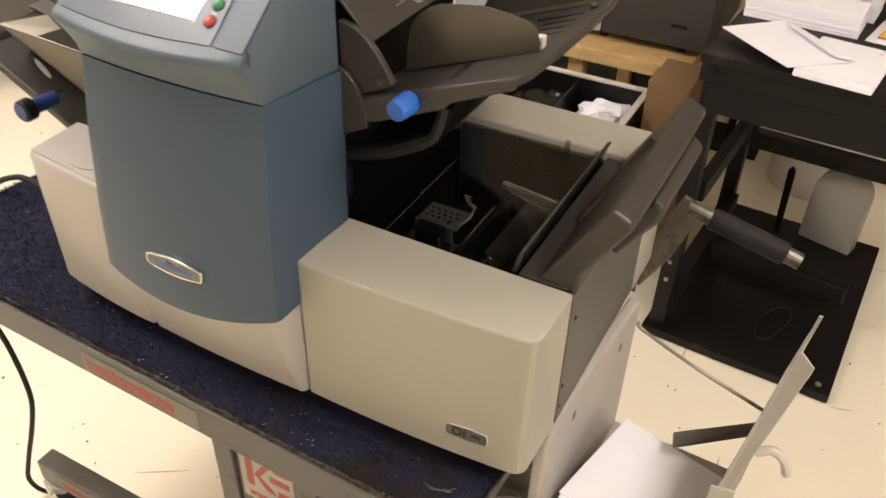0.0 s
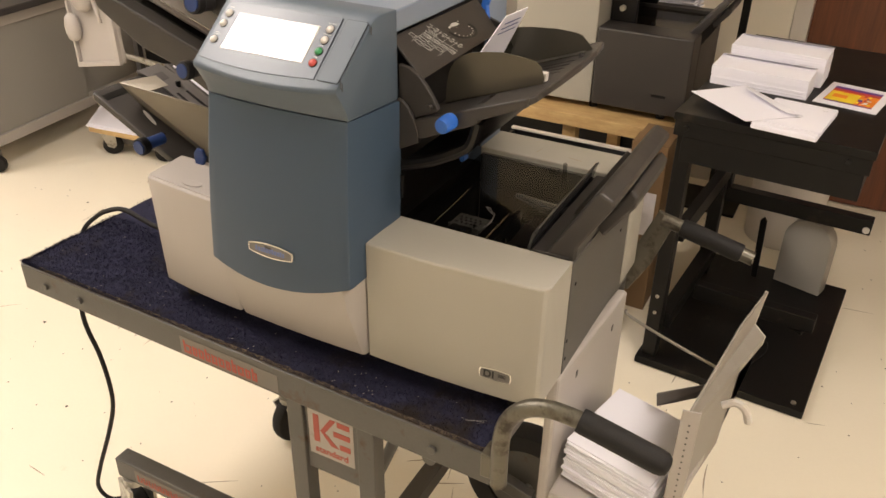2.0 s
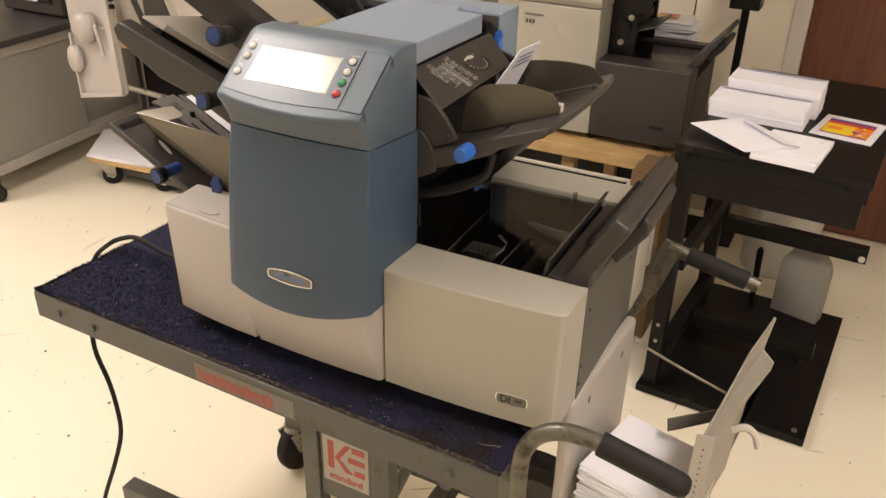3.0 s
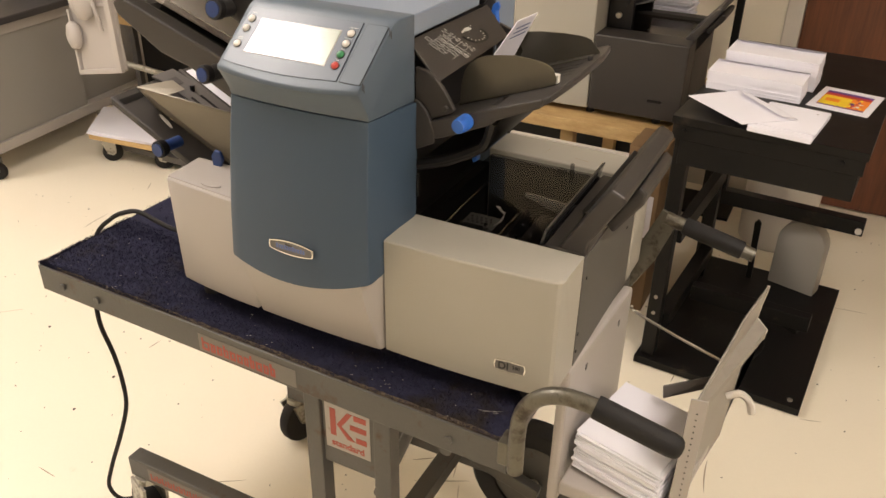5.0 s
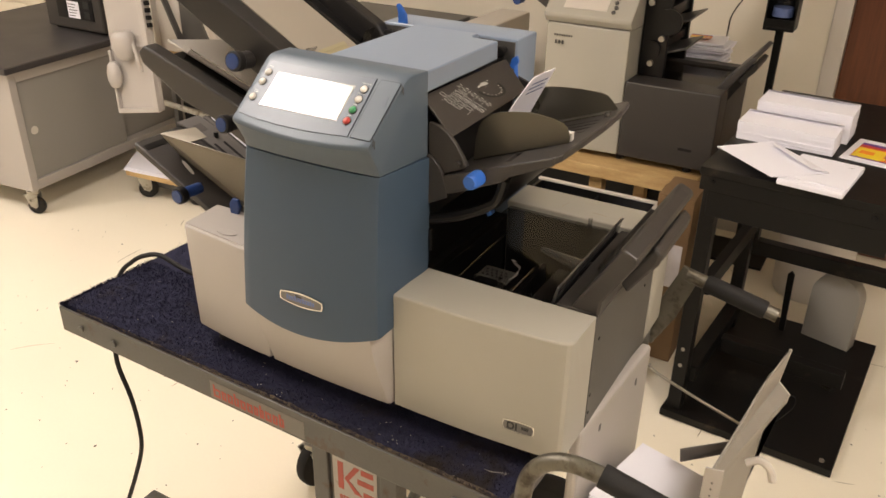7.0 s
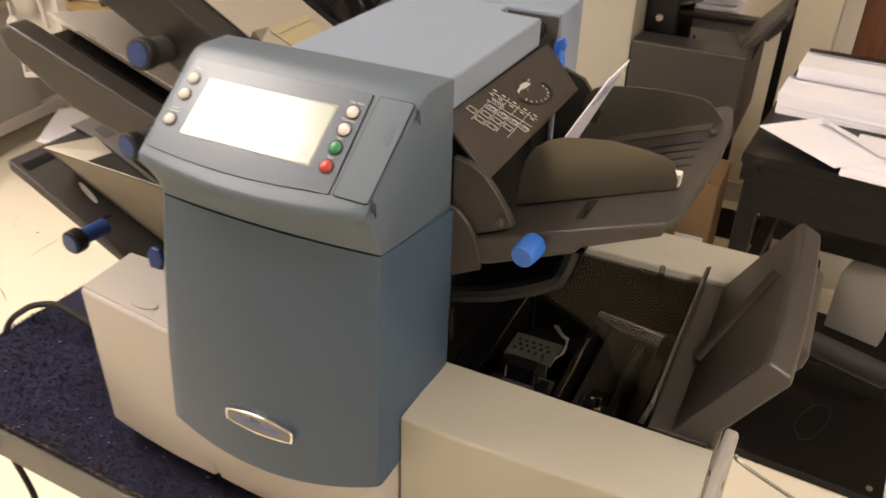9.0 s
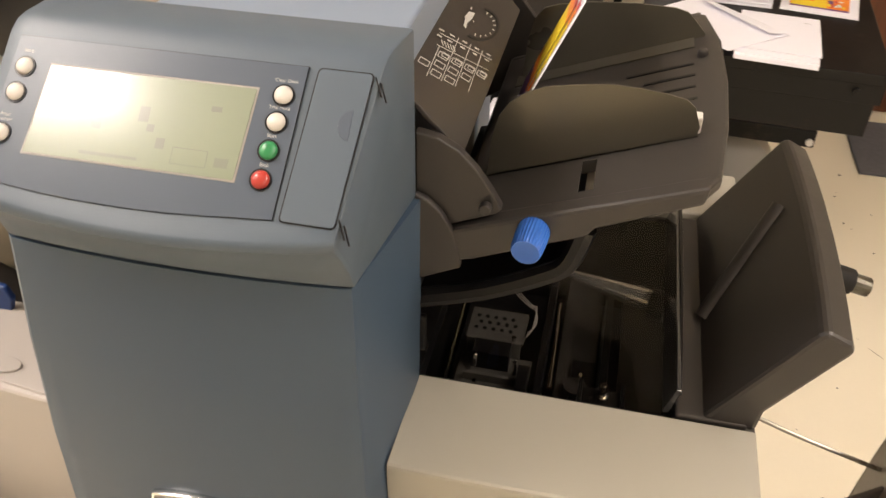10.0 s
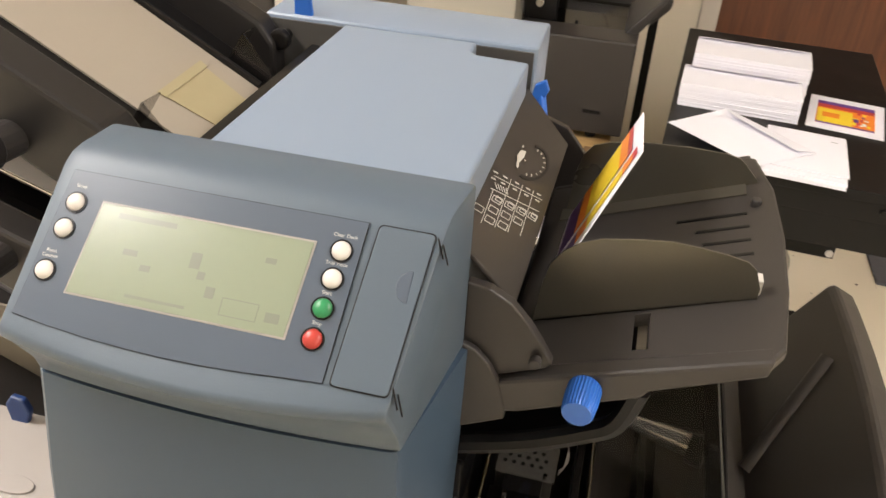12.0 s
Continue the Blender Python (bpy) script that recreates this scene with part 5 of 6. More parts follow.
part("beam_end_bolt", cyl((0.53, 0.654, 0.35), (0.53, 0.646, 0.35), 0.011, seg=14), IVORY, cb, "pale plastic bolt cap")
part("rear_hanger", box(0.03, 0.07, 0.655, 0.70, 0.386, 0.8445, 0.002), BLACKM, stand)
part("foot_pedal", moved(box(-0.05, 0.05, -0.025, 0.025, 0, 0.012, 0.008), pose(0.40, 0.37, 0.08, 0, 8, -15)), RUBBER, stand, "black rubber foot pedal")
part("pedal_wire", tube([(0.30, 0.12, 0.036), (0.28, 0.18, 0.036), (0.31, 0.28, 0.036), (0.35, 0.30, 0.036), (0.36, 0.24, 0.036), (0.33, 0.14, 0.036), (0.30, 0.12, 0.036)], 0.0022, 8), RUBBER, stand)
for bx, by in ((0.03, 0.03), (0.49, 0.03)):
    part("bolt", cyl((bx, by, 0.03), (bx, by, 0.035), 0.008, seg=12), STEEL, stand)
for bz in (0.20, 0.26):
    part("bolt", cyl((0.035, 0.0205, bz), (0.035, 0.016, bz), 0.006, seg=12), STEEL, stand)
disc = [(0.085 * math.cos(radians(a)), 0.19 + 0.085 * math.sin(radians(a))) for a in range(0, 181, 12)] + [(-0.085, 0.0), (0.085, 0.0)]
guard = part("round_guard", moved(prism(disc, "y", -0.03, 0.03, 0.003), pose(0.335 + 0.03, 0.735, 0.031, 0, 0, -12)), GREYDOOR, stand, "grey round-topped guard plate", smooth=30)
part("thin_lever", moved(prism([(0, 0), (0.02, 0), (0.012, 0.235), (0.0, 0.25), (-0.012, 0.235)], "y", 0, 0.012, 0.002), pose(0.20, 0.70, 0.031, 0, 0, 0)), BLACKM, stand)

# ---- printed pictures ----
YELLOWP, ORANGEP, REDP, VIOLETP, WHITEB = (material(nm, c, 0.35, vary=0.12, scale=30) for nm, c in (
    ("yellow_ink", (0.85, 0.62, 0.03)), ("orange_ink", (0.85, 0.25, 0.02)), ("red_ink", (0.55, 0.05, 0.05)), ("violet_ink", (0.12, 0.045, 0.26)), ("bare_paper", (0.78, 0.77, 0.80))))


def printed_picture(parent, m, x0, x1, y0, y1):
    """A colour print: orange ground, a yellow panel, violet bands and small red shapes."""
    w, h = x1 - x0, y1 - y0

    def patch(name, a, b, c, d, level, mat, label=""):
        return part(name, moved(box(x0 + w * a, x0 + w * b, y0 + h * c, y0 + h * d, 0.0002 * level, 0.0002 * level + 0.00025), m), mat, parent, label)
    patch("picture", 0, 1, 0, 1, 0, ORANGEP, "orange, yellow and violet printed picture")
    patch("picture_band", 0, 1, 0.86, 1, 1, VIOLETP)
    patch("picture_band", 0, 1, 0.72, 0.86, 1, REDP)
    patch("picture_panel", 0.02, 0.62, 0.06, 0.66, 1, YELLOWP)
    patch("picture_panel", 0.10, 0.40, 0.30, 0.50, 2, ORANGEP)
    patch("picture_band", 0, 1, 0, 0.06, 1, VIOLETP)
    r = random.Random(9)
    for k in range(14):
        a, c = r.uniform(0.62, 0.90), r.uniform(0.10, 0.74)
        patch("picture_mark", a, a + r.uniform(0.04, 0.1), c, c + r.uniform(0.04, 0.12), 2 + 0.5 * (k % 3), (REDP, YELLOWP, VIOLETP, WHITEB)[k % 4])


# ---- paper on the stand ----
def stack(n, x, y, z, w, d, h, turn, label, group, flap=True, lean=0.0):
    """A pile of envelopes; each envelope is its own thing."""
    src = None
    r = random.Random(int(x * 1000) + n)
    for k in range(n):
        m = pose(x + r.uniform(-0.0015, 0.0015) + lean * k, y + r.uniform(-0.0015, 0.0015), z + h * k, 0, 0, turn + r.uniform(-0.5, 0.5))
        if src is None:
            src = tagged(part("envelope", box(-w / 2, w / 2, -d / 2, d / 2, 0, h * 0.93, 0.0004, 1), PAPER), label, "envelope", group)
            src.matrix_basis = m
        else:
            copy_thing(src, m)
    return z + h * n


SZ = 0.8685
za = stack(15, 0.346, 1.633, SZ, 0.275, 0.115, 0.0036, -4, "white envelope in a tidy pile on a black stand", "envelopes piled in front")
zb = stack(24, 0.372, 1.765, SZ, 0.275, 0.115, 0.0036, -4, "white envelope in a tidy pile on a black stand", "envelopes piled behind")
for (fx, fy, fz) in ((0.346, 1.633, za), (0.372, 1.765, zb)):
    e = tagged(part("envelope", slab([(-0.1375, -0.0575, 0.0), (0.1375, -0.0575, 0.0), (0.1375, 0.0575, 0.006), (-0.1375, 0.0575, 0.006)], 0.0012), PAPER), "white envelope with its flap lifted, on a pile", "envelope")
    e.matrix_basis = pose(fx, fy, fz + 0.001, 0, 0, -4)
    part("flap", slab([(-0.1375, 0.0575, 0.0062), (0.1375, 0.0575, 0.0062), (0.128, 0.035, 0.0125), (-0.128, 0.035, 0.0125)], 0.0008), PAPER, e, "raised gummed flap")
za = stack(5, 0.476, 1.378, SZ, 0.165, 0.235, 0.0030, -7, "white letter pack in a short pile on a black stand", "letter packs on the stand")
oe = tagged(part("envelope", slab([(0.186, 1.422, 0.8885), (0.366, 1.264, 0.8870), (0.494, 1.371, 0.8890), (0.316, 1.549, 0.8895)], 0.0012), PAPER), "open white envelope lying across a pile", "envelope")
part("flap", slab([(0.315, 1.548, 0.8900), (0.492, 1.372, 0.8895), (0.452, 1.352, 0.8960), (0.330, 1.478, 0.9020)], 0.0008), PAPER, oe, "raised gummed flap")
tagged(part("letter", moved(box(-0.083, 0.083, -0.1, 0.1, 0, 0.0016), pose(0.478, 1.385, za + 0.0006, 0, 0, -6)), PAPER), "white printed letter on top of a pile", "letter")
bars("letter_print", [(0.045, 0.051, 0.01, 0.012), (0.053, 0.057, 0.01, 0.012)], pose(0.49, 1.445, za + 0.0024, 0, 0, -8), GREYP, bpy.data.objects["letter"], "", 0.0002)
pc = tagged(part("postcard", moved(box(-0.085, 0.085, -0.105, 0.105, 0, 0.003, 0.0005, 1), pose(0.600, 1.658, SZ, 0, 0, -10)), PAPER), "glossy colour-printed postcard on the black stand", "postcard")
printed_picture(pc, pose(0.600, 1.658, SZ + 0.0031, 0, 0, -10), -0.066, 0.064, -0.076, 0.072)
# card standing in the feed tray
cardset = thing("leaflet_set", "colour-printed leaflets standing in the feed tray", "leaflet", (0.058, 0.21, 1.245))
part("leaflet", slab([(0.052, 0.19, 1.242), (0.056, 0.33, 1.236), (0.105, 0.345, 1.345), (0.108, 0.25, 1.352)], 0.0014, 0.0003), PAPER, cardset, "white-edged leaflet")
LF = [Vector(p) for p in ((0.052, 0.19, 1.242), (0.056, 0.33, 1.236), (0.105, 0.345, 1.345), (0.108, 0.25, 1.352))]
ln = (LF[1] - LF[0]).cross(LF[3] - LF[0]).normalized()


def leaflet_patch(s0, s1, t0, t1, mat, level):
    """A printed patch on the leaflet, by shares of its width and height."""
    def at(a, b):
        return LF[0].lerp(LF[1], a).lerp(LF[3].lerp(LF[2], a), b) - ln * (0.0014 + 0.0003 * level)
    return part("leaflet_print", slab([at(s0, t0), at(s1, t0), at(s1, t1), at(s0, t1)], 0.0003), mat, cardset)


for s0, s1, lean in ((0.10, 0.26, 0.0), (0.36, 0.96, -0.06)):
    for t0, t1, mat in ((0.08, 0.30, VIOLETP), (0.30, 0.42, ORANGEP), (0.42, 0.80, YELLOWP), (0.80, 0.90, ORANGEP), (0.90, 0.95, REDP)):
        leaflet_patch(s0, s1, max(0.05, t0 + lean), t1 + lean, mat, 1)
for k in range(3):
    a_, b_ = LF[3].lerp(LF[0], 0.12 + 0.07 * k), LF[2].lerp(LF[1], 0.12 + 0.07 * k)
    p0, p1, dv = a_.lerp(b_, 0.2), a_.lerp(b_, 0.85), (LF[0] - LF[3]).normalized() * 0.0022
    part("text_bar", slab([p0 + ln * 0.0005, p0 + dv + ln * 0.0005, p1 + dv + ln * 0.0005, p1 + ln * 0.0005], -0.0004), BLUEI, cardset)

# ---- second machine on a chipboard bench ----
bench = thing("bench", "low bench with a chipboard top", "bench", (-0.4, 2.2, 0))
part("bench_top", box(-1.9, 0.06, 1.80, 2.55, 0.555, 0.60, 0.002), CHIP, bench, "raw chipboard top")
for bx in (-1.85, -0.33, -0.05):
    for by in (1.84, 2.45):
        part("leg", box(bx, bx + 0.05, by, by + 0.05, 0, 0.555, 0.002), CHIP, bench)
part("back_panel", box(-1.85, 0.04, 2.50, 2.52, 0.1, 0.555), DARKER, bench, "dark back panel")
m2 = thing("second_inserter", "older beige envelope inserter with a charcoal exit section on a bench", "mailing machine", (-0.35, 2.1, 0.60))
for fx in (-0.55, -0.25, 0.0):
    for fy in (1.93, 2.25):
        part("rubber_foot", cyl((fx, fy, 0.6), (fx, fy, 0.63), 0.016, seg=12), RUBBER, m2)
part("tower", prism(arc_front(-0.565, -0.252, 1.895, 1.885, 0.012, 10) + [(-0.247, 2.05), (-0.565, 2.05)], "z", 0.625, 1.075, 0.004), BEIGE, m2, "beige tower")
hp = prism([(2.05, 1.078), (1.885, 1.078), (1.868, 1.10), (1.868, 1.112), (1.95, 1.19), (1.97, 1.195), (2.05, 1.195)], "x", -0.570, -0.245, 0.004)
h2 = part("console_head", hp, BEIGE, m2, "beige console head")
C2 = Matrix(((1, 0, 0, -0.405), (0, 0.724, -0.69, 1.909), (0, 0.69, 0.724, 1.151), (0, 0, 0, 1)))
part("screen", moved(box(-0.1, 0.06, -0.03, 0.04, -0.002, 0.002), C2), WHITEP, h2, "pale screen")
for k in range(4):
    part("button_cap", moved(cyl((0.085 + 0.004 * (k % 2), -0.03 + 0.02 * k, 0), (0.085 + 0.004 * (k % 2), -0.03 + 0.02 * k, 0.005), 0.0075, seg=16, edge=0.001), C2), GREYP, h2)
bars("brand_bars", [(0.0 + 0.009 * k, 0.006 + 0.009 * k, 0, 0.007) for k in range(8)] + [(0.004 + 0.013 * k, 0.012 + 0.013 * k, -0.028, -0.014) for k in range(3)], pose(-0.53, 1.8805, 1.03, 90, 0, 0), GREYP, m2, "small grey brand lettering as plain bars")
part("exit_body", box(-0.246, 0.088, 1.875, 1.99, 0.628, 0.905, 0.006), DARK, m2, "charcoal exit section cover")
part("finger_slot", box(-0.03, 0.02, 1.8735, 1.876, 0.69, 0.70), DARKER, m2)
part("exit_shell", merge(box(-0.246, 0.088, 1.99, 2.27, 0.628, 0.86), box(-0.246, 0.088, 2.27, 2.32, 0.628, 0.91, 0.003)), DARK, m2)
part("smoked_lid", box(-0.243, 0.05, 1.995, 2.265, 0.895, 0.899), SMOKE, m2, "smoked clear lid")
part("lid_pin", cyl((-0.09, 2.0, 0.899), (-0.09, 2.0, 0.912), 0.004, seg=10), DARKER, m2)
part("exit_flap", prism([(0.045, 0.90), (0.15, 1.025), (0.165, 1.018), (0.10, 0.925), (0.075, 0.89)], "y", 1.96, 2.26, 0.004), DARK, m2, "charcoal exit flap, tilted open")
part("flap_step", prism([(0.105, 0.93), (0.15, 0.99), (0.165, 0.985), (0.16, 0.965), (0.115, 0.915)], "y", 2.02, 2.2, 0.004), DARK, m2)
part("feed_frame", merge(box(-0.244, -0.15, 2.0, 2.02, 0.90, 1.25, 0.003), box(-0.244, -0.15, 2.28, 2.30, 0.90, 1.25, 0.003), box(-0.244, -0.16, 2.02, 2.28, 1.0, 1.03), box(-0.244, -0.16, 2.02, 2.28, 1.1, 1.14)), DARKER, m2, "black feed frame")
part("drive_disc", cyl((-0.15, 2.0, 1.1), (-0.15, 1.99, 1.1), 0.045, seg=24), DARKER, m2)
for zz in (0.96, 1.06, 1.17):
    part("feed_plate", slab([(-0.244, 2.03, zz), (-0.09, 2.03, zz + 0.05), (-0.09, 2.27, zz + 0.05), (-0.244, 2.27, zz)], 0.006, 0.001), GREYP, m2, "grey feed plate")
part("drive_disc", cyl((-0.20, 2.0, 1.0), (-0.20, 1.99, 1.0), 0.03, seg=24), DARKER, m2)
for kx, kz in ((-0.22, 1.16), (-0.17, 1.04), (-0.2, 0.95)):
    part("roller_end", cyl((kx, 2.0, kz), (kx, 1.985, kz), 0.011, seg=16, edge=0.002), STEEL, m2)
part("feed_arm", slab([(-0.571, 1.95, 1.09), (-0.95, 1.95, 1.32), (-0.95, 2.2, 1.32), (-0.571, 2.2, 1.09)], 0.03, 0.004), DARK, m2, "charcoal feed tray arm")
part("knob_cap", cyl((-0.70, 1.95, 1.13), (-0.70, 1.91, 1.13), 0.016, seg=18), KNOBD, m2, "deep blue knob")
part("rear_body", box(-0.565, -0.25, 2.052, 2.32, 0.628, 1.17, 0.004), BEIGE, m2)

# ---- under and behind the bench ----
bx = thing("cardboard_box", "tall brown cardboard box beside the bench", "cardboard box", (0.05, 1.73, 0))
part("box_body", box(-0.005, 0.115, 1.60, 1.79, 0, 0.628, 0.003), KRAFT, bx)
part("box_flap", slab([(-0.005, 1.60, 0.63), (0.115, 1.60, 0.63), (0.115, 1.69, 0.634), (-0.005, 1.69, 0.634)], 0.003), KRAFT, bx)
part("label_sheet", box(0.02, 0.1, 1.598, 1.5995, 0.30, 0.46), PAPERED, bx, "printed paper label")
bin_ = thing("black_crate", "black crate with a pale rim, holding clear bags", "crate", (-0.24, 1.52, 0))
part("crate_wall", merge(box(-0.47, -0.02, 1.37, 1.38, 0.0, 0.545), box(-0.47, -0.02, 1.70, 1.71, 0.0, 0.545), box(-0.47, -0.46, 1.38, 1.70, 0, 0.545), box(-0.03, -0.02, 1.38, 1.70, 0, 0.545), box(-0.46, -0.03, 1.38, 1.70, 0.0, 0.3)), DARKER, bin_)
part("crate_rim", merge(box(-0.475, -0.015, 1.695, 1.715, 0.545, 0.553, 0.002), box(-0.035, -0.015, 1.365, 1.695, 0.545, 0.553, 0.002), box(-0.475, -0.015, 1.365, 1.38, 0.545, 0.553)), WHITEP, bin_, "pale metal rim")
part("divider", box(-0.245, -0.24, 1.38, 1.70, 0.3, 0.53), DARKER, bin_)


def crumpled(x, y, z, r, seed, flat=0.5):
    bm = bmesh.new()
    bmesh.ops.create_icosphere(bm, subdivisions=3, radius=r)
    for v in bm.verts:
        n = noise.noise(v.co * (2.2 / r) + Vector((seed, 0, 0)))
        v.co *= 1 + 0.45 * n
        v.co.z *= flat
    return moved(bm, Matrix.Translation((x, y, z)))


for k, (cx, cy) in enumerate(((-0.12, 1.62), (-0.09, 1.55), (-0.33, 1.6))):
    tagged(part("plastic_bag", crumpled(cx, cy, 0.47, 0.085, k * 3.1), PAPER if k == 0 else GLASSY), "crumpled clear plastic bag in a black crate", "plastic bag", "bags in the crate")
pb = thing("paper_box", "open carton of loose printed sheets on the bench", "carton", (-0.13, 2.43, 0.60))
part("carton", box(-0.30, 0.0, 2.335, 2.50, 0.60, 0.86, 0.003), KRAFT, pb)
r2 = random.Random(8)
sheets = thing("sheet_pile", "untidy pile of printed white sheets on a carton", "paper pile", (-0.15, 2.42, 0.861))
for k in range(12):
    part("sheet", moved(box(-0.13, 0.13, -0.08, 0.08, 0, 0.006, 0.001, 1), pose(-0.15 + r2.uniform(-0.02, 0.02), 2.42 + r2.uniform(-0.005, 0.01), 0.862 + 0.0085 * k, r2.uniform(-1, 1), r2.uniform(-1.5, 1.5), r2.uniform(-7, 7))), PAPER, sheets)
printed_picture(sheets, pose(-0.14, 2.42, 0.973, 0, 0, 5), -0.03, 0.05, -0.035, 0.03)
tagged(part("cable", tube([(-0.03, 2.825, 1.35), (-0.03, 2.80, 1.15), (-0.08, 2.7, 1.02), (-0.07, 2.6, 0.95), (-0.09, 2.58, 0.62)], 0.003, 6), RUBBER), "thin black cable hanging down the wall", "cable")
ds = thing("sanitiser_stand", "black floor stand holding a clear sanitiser bottle", "stand", (0.13, 2.6, 0))
part("pole", box(0.115, 0.145, 2.59, 2.61, 0.01, 1.0, 0.002), BLACKM, ds)
part("base_plate", box(0.0, 0.26, 2.48, 2.72, 0.0, 0.012, 0.002), BLACKM, ds)
part("bottle_tray", merge(box(0.07, 0.185, 2.55, 2.66, 1.0, 1.012, 0.002), box(0.07, 0.185, 2.55, 2.555, 1.012, 1.045, 0.001), box(0.07, 0.075, 2.555, 2.66, 1.012, 1.12), box(0.18, 0.185, 2.555, 2.66, 1.012, 1.12), box(0.075, 0.18, 2.655, 2.66, 1.012, 1.3)), BLACKM, ds)
bt = part("bottle", cyl((0.128, 2.6, 1.0125), (0.128, 2.6, 1.14), 0.038, seg=24, edge=0.01), GLASSY, ds, "clear bottle", smooth=40)
part("bottle_label", cyl((0.128, 2.6, 1.05), (0.128, 2.6, 1.085), 0.0385, seg=24), BLUEI, bt, "blue label band")
tagged(part("pedal_bin", cyl((0.46, 2.42, 0.0), (0.46, 2.42, 0.30), 0.14, r2=0.15, seg=32, edge=0.01), WHITEP, smooth=40), "round cream waste bin on the floor", "waste bin")

# ---- left: cabinet bench, printer, hanging cover, dolly ----
cab = thing("mobile_cabinet", "grey steel cabinet on castors with sliding doors and a dark top", "cabinet", (-2.852, 1.25, 0), turn=5.6)
part("worktop", box(-1.0, 0.03, -0.05, 1.15, 0.69, 0.722, 0.006), GREYTOP, cab, "dark grey worktop")
for nm, dims in (("end_frame", (-0.97, 0.0, -0.02, 0.02, 0.12, 0.689)), ("end_frame", (-0.97, 0.0, 1.06, 1.10, 0.12, 0.689)), ("bottom_rail", (-0.97, 0.0, 0.02, 1.06, 0.12, 0.17)), ("top_rail", (-0.97, -0.001, 0.02, 1.06, 0.64, 0.689))):
    part(nm, box(*dims, 0.003), BEIGE2, cab, "cream steel frame")
part("back_sheet", box(-0.97, -0.95, 0.02, 1.06, 0.17, 0.64), BEIGE2, cab)
sd = part("sliding_door", box(-0.05, -0.012, 0.022, 0.62, 0.171, 0.639, 0.001), GREYDOOR, cab, "grey laminate sliding door")
part("sliding_door", box(-0.09, -0.055, 0.5, 1.058, 0.171, 0.639, 0.001), GREYDOOR, cab, "grey laminate sliding door")
part("finger_pull", cyl((-0.0125, 0.07, 0.40), (-0.008, 0.07, 0.40), 0.02, seg=22, edge=0.002), WHITEP, sd, "round cream finger pull")
for cx, cy in ((-0.03, 0.0), (-0.93, 0.0), (-0.03, 1.07), (-0.93, 1.07)):
    castor(cab, cx, cy, 0.042, 0.12, 20, 0.026)
pr = thing("office_printer", "dark grey desktop printer on a worktop", "printer", (-3.15, 2.0, 0.722))
body = part("printer_body", box(-3.365, -2.935, 1.85, 2.25, 0.735, 1.03, 0.01), DARK, pr)
part("printer_foot", box(-3.34, -2.96, 1.88, 2.22, 0.722, 0.735), RUBBER, pr)
part("paper_slot", box(-3.33, -2.97, 1.846, 1.851, 0.95, 0.965, 0.001), DARKER, body)
part("socket_panel", box(-3.265, -2.995, 1.846, 1.8505, 0.79, 0.90, 0.001), DARKER, pr)
part("rating_label", box(-3.18, -3.095, 1.843, 1.8455, 0.795, 0.878), PAPER, pr, "white rating label")
for k in range(5):
    part("label_print", box(-3.172, -3.125 + 0.008 * (k % 3), 1.8422, 1.8428, 0.805 + 0.014 * k, 0.809 + 0.014 * k), GREYP, pr)
for k in (0, 1):
    part("socket", box(-3.06, -3.015, 1.843, 1.8455, 0.80 + 0.05 * k, 0.835 + 0.05 * k, 0.002), BLACKI, pr)

hc = thing("hanging_cover", "white plastic machine cover with a moulded funnel, leaning against a rack", "machine cover", (-2.4, 1.53, 0.55))
part("stand_pole", cyl((-3.09, 2.06, 0), (-3.09, 2.06, 0.95), 0.013, seg=12), STEEL, hc, "thin steel pole")
part("stand_arm", cyl((-3.09, 2.06, 0.93), (-2.36, 1.55, 0.93), 0.011, seg=12), STEEL, hc)
HM = pose(-2.318, 1.50, 0.80, -8, -10, 2)
cp = part("cover_panel", moved(box(-0.13, 0.125, -0.012, 0.012, -0.25, 0.32, 0.006), HM), BEIGE2, hc)
part("panel_rim", moved(merge(box(-0.13, -0.118, -0.03, -0.01, -0.25, 0.02, 0.003), box(0.095, 0.125, -0.03, -0.01, -0.25, 0.32, 0.003), box(-0.13, 0.125, -0.03, -0.01, -0.255, -0.235, 0.003), box(-0.11, 0.09, -0.022, -0.01, 0.02, 0.032, 0.002)), HM), BEIGE2, hc)
def turned(profile, x, y, seg=20, flat=0.7):
    return rings([[(x + r * math.cos(2 * math.pi * k / seg), y + flat * r * math.sin(2 * math.pi * k / seg), z) for k in range(seg)] for r, z in profile])


part("funnel", moved(turned([(0.012, -0.03), (0.035, -0.02), (0.055, 0.02), (0.06, 0.06), (0.05, 0.085), (0.03, 0.095)], -0.01, -0.04), HM), BEIGE2, hc, smooth=60)
part("bulb_cup", moved(turned([(0.012, -0.145), (0.026, -0.138), (0.037, -0.11), (0.039, -0.08), (0.031, -0.045), (0.015, -0.03)], -0.105, -0.035), HM), BEIGE2, hc, smooth=60)
part("clip_arm", moved(tube([(0.03, -0.03, 0.07), (0.06, -0.045, 0.0), (0.07, -0.04, -0.08)], 0.008, 8), HM), BEIGE2, hc)
for k in range(6):
    part("notch", moved(box(0.127, 0.14, -0.02, 0.0, 0.1 + 0.03 * k, 0.118 + 0.03 * k), HM), DARKER, hc)
rk = thing("steel_rack", "dark steel rack with a wooden shelf and loose machine parts", "rack", (-2.3, 2.0, 0))
for px in (-2.62, -1.7):
    for py in (1.94, 2.2):
        part("post", box(px, px + 0.03, py, py + 0.03, 0, 0.74, 0.002), GREYP, rk)
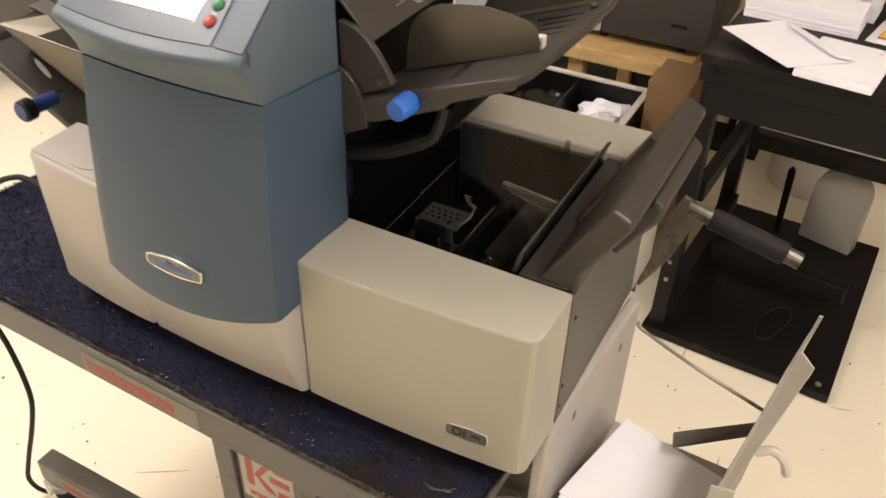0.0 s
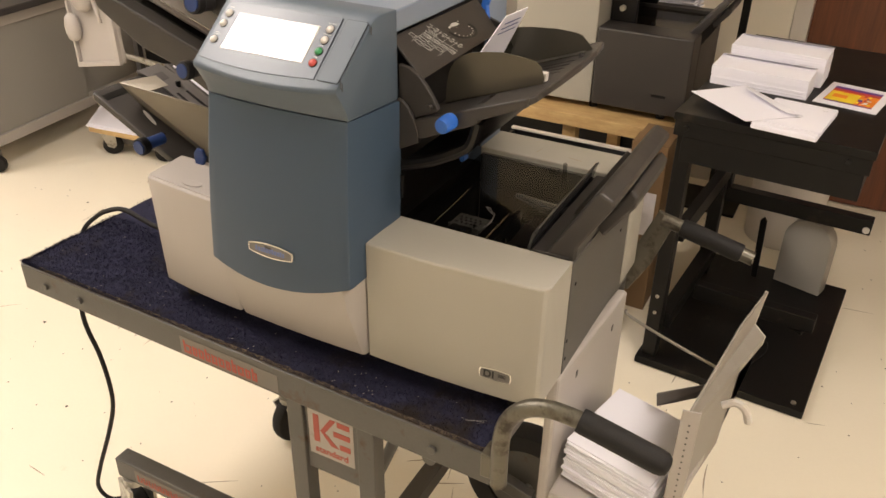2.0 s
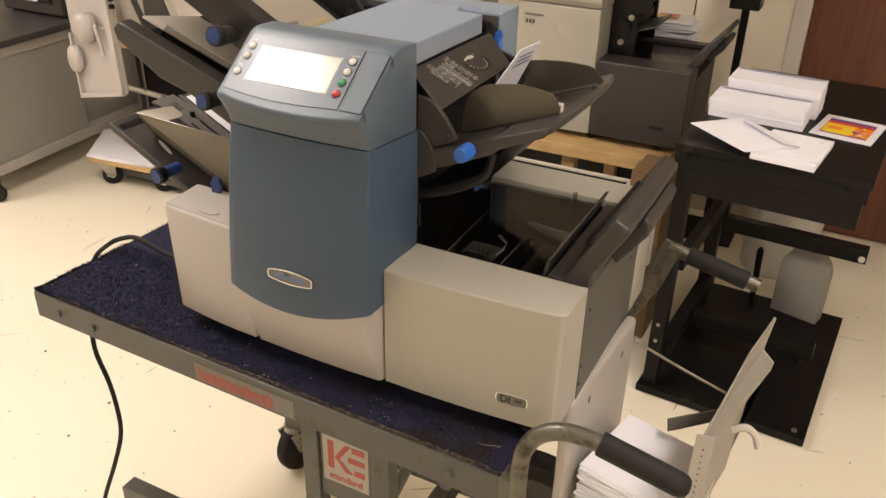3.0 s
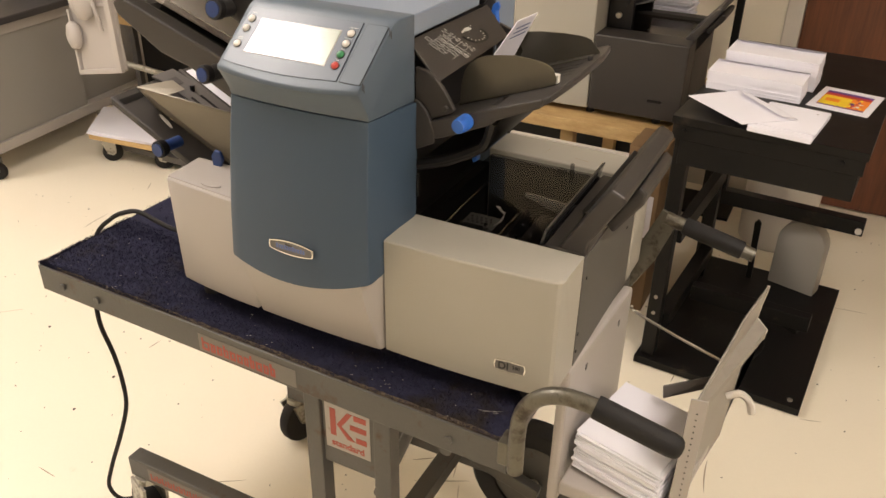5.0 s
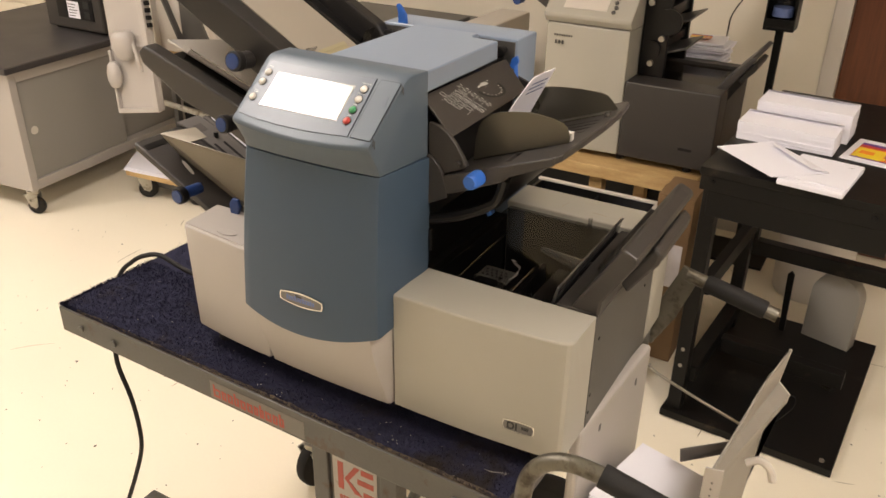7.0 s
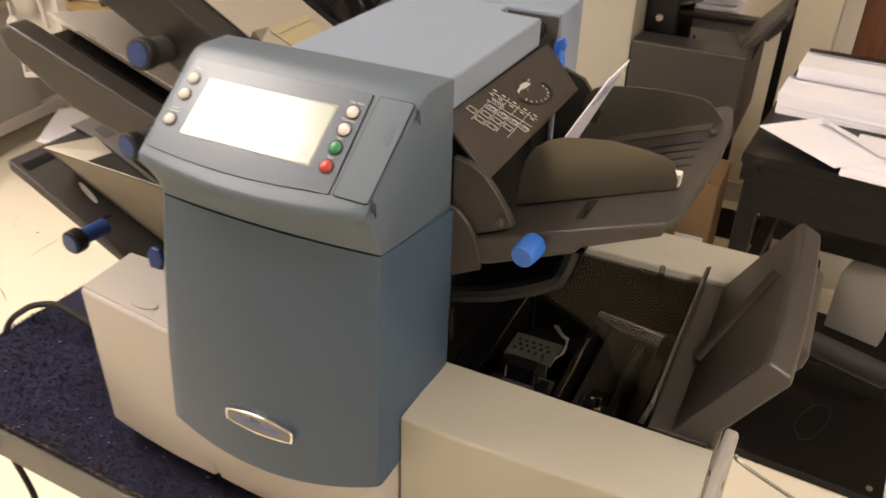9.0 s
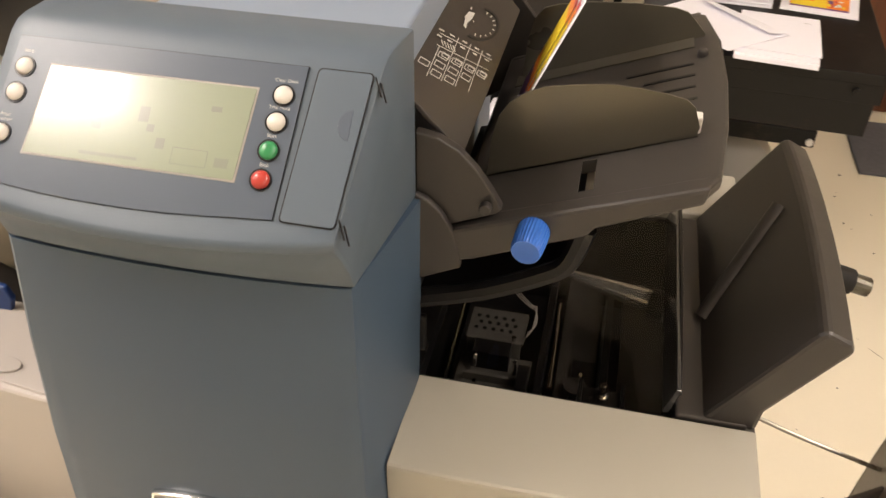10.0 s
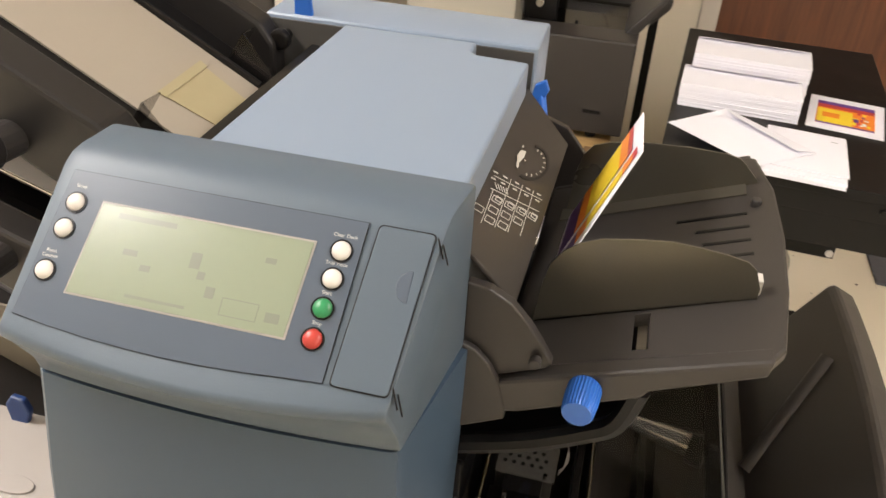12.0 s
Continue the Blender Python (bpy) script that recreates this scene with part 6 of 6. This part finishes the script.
part("shelf", box(-2.66, -1.62, 1.68, 2.26, 0.70, 0.735, 0.002), CHIP, rk, "chipboard shelf")
part("side_sheet", box(-2.585, -1.70, 1.98, 1.99, 0.08, 0.70), BLACKM, rk, "dark grey steel sheet")
part("rod", cyl((-2.55, 1.74, 0.50), (-2.1, 1.74, 0.47), 0.014, seg=14), STEEL, rk, "bare steel rod")
part("gear_block", crumpled(-2.02, 1.76, 0.47, 0.06, 2.0, 0.8), CIRCUIT, rk)
part("lower_shelf", box(-2.60, -1.70, 1.70, 2.2, 0.05, 0.08), GREYP, rk)
tr3 = thing("paper_trays", "cream paper trays standing on end on a rack", "paper tray", (-2.35, 1.85, 0.735))
for k, ox in enumerate((0.0, 0.17, 0.36)):
    part("paper_tray", moved(merge(box(-0.07, 0.07, -0.015, 0.015, 0, 0.42, 0.003), box(-0.07, -0.06, -0.05, -0.015, 0, 0.42)), pose(-2.40 + ox, 1.80 + 0.02 * k, 0.737, 0, -22 if k else 0, 5)), WHITEP if k != 1 else GREYP, tr3)
blk = thing("dark_equipment", "dark grey office machine on a bench", "office machine", (-1.4, 2.2, 0.60))
part("body", box(-1.78, -1.02, 1.98, 2.45, 0.602, 0.93, 0.01), DARK, blk)
part("paper_output", box(-1.70, -1.1, 1.95, 2.3, 0.93, 0.96, 0.004), GREYP, blk)
part("cream_side", box(-1.0, -0.86, 1.95, 2.40, 0.602, 0.99, 0.006), WHITEP, blk)
dl = thing("paper_dolly", "low wooden dolly on castors carrying white sheets", "dolly", (-2.45, 1.765, 0), turn=5.0)
part("deck", box(-0.20, 0.20, -0.15, 0.22, 0.128, 0.152, 0.002), CHIP, dl, "raw chipboard deck")
for cx, cy in ((-0.14, -0.09), (0.15, -0.06), (-0.14, 0.16), (0.15, 0.16)):
    castor(dl, cx, cy, 0.048, 0.128, 40, 0.03)
for k, (a, b, tw) in enumerate(((-0.20, 0.20, 0), (-0.21, 0.17, 3), (-0.19, 0.19, -3))):
    part("sheet", moved(prism([(a, -0.15), (a + 0.05, -0.155), (b, -0.14), (b - 0.02, -0.02), (b - 0.2, 0.20), (a - 0.16, 0.18)], "z", 0, 0.004), pose(0, 0, 0.153 + 0.006 * k, 0, 0, tw)), PAPER, dl, "large white sheet")
# painted blockwork on the far wall
blk_src = None
for row in range(7):
    for col in range(6):
        x0 = -6.1 + 0.45 * col + (0.225 if row % 2 else 0)
        if blk_src is None:
            b0 = part("block", box(-0.2175, 0.2175, -0.012, 0.0, 0, 0.212, 0.004, 1), WALL, north)
            blk_src = b0.data
            ob = b0
        else:
            ob = new("block", blk_src)
            ob.parent = north
        ob.matrix_parent_inverse = Matrix.Translation(-north.matrix_basis.translation)
        ob.matrix_basis = pose(x0, FY1 - 0.001, 0.3 + 0.2225 * row)

# ---- power lead and floor dirt ----
tagged(part("power_lead", tube([(-0.455, 0.16, TZ + 0.05), (-0.53, 0.155, TZ + 0.034), (-0.617, 0.15, TZ + 0.038), (-0.652, 0.15, TZ + 0.044), (-0.708, 0.15, TZ + 0.055), (-0.757, 0.15, TZ + 0.04), (-0.80, 0.15, TZ + 0.014), (-0.842, 0.14, TZ - 0.03), (-0.80, 0.07, 0.72), (-0.755, 0.03, 0.665), (-0.754, 0.03, 0.61), (-0.733, 0.03, 0.543), (-0.724, 0.03, 0.466), (-0.731, 0.03, 0.393), (-0.773, 0.03, 0.289), (-0.835, 0.03, 0.157), (-0.866, 0.03, 0.07), (-0.855, 0.05, 0.012), (-0.82, 0.09, 0.007)], 0.0052, 10), RUBBER, smooth=60), "black mains lead from the inserter, hanging to the floor", "cable")


def dirt():
    r = random.Random(21)
    bm = bmesh.new()
    for k in range(800):
        x, y = r.uniform(-2.6, 1.9), r.uniform(-0.6, 2.6)
        s = r.uniform(0.0012, 0.005) * (1.8 if r.random() < 0.06 else 1)
        a0 = r.uniform(0, 6.28)
        vs = [bm.verts.new((x + s * r.uniform(0.4, 1) * math.cos(a0 + 1.26 * i), y + s * r.uniform(0.4, 1) * math.sin(a0 + 1.26 * i), 0.0012)) for i in range(5)]
        bm.faces.new(vs)
    return bm


tagged(part("floor_dirt", dirt(), CRUMB), "small dark specks and crumbs on the floor", "dirt", kind="stuff")


def scuffs():
    r = random.Random(5)
    bm = bmesh.new()
    for k in range(70):
        x, y, a, l, w = r.uniform(-2.2, 1.7), r.uniform(-0.4, 2.4), r.uniform(0, 6.28), r.uniform(0.03, 0.16), r.uniform(0.0006, 0.0018)
        bend, prev = r.uniform(-2.5, 2.5), None
        for i in range(7):
            q = Vector((math.cos(a), math.sin(a), 0))
            n = Vector((-q.y, q.x, 0)) * w * (0.3 + math.sin(math.pi * i / 6))
            p = Vector((x, y, 0.0008))
            cur = (bm.verts.new(p + n), bm.verts.new(p - n))
            if prev:
                bm.faces.new((prev[0], prev[1], cur[1], cur[0]))
            prev = cur
            x, y, a = x + q.x * l / 6, y + q.y * l / 6, a + bend * l / 6
    return bm


tagged(part("floor_scuffs", scuffs(), SMUDGE), "thin brown scuff marks on the floor", "scuff", kind="stuff")
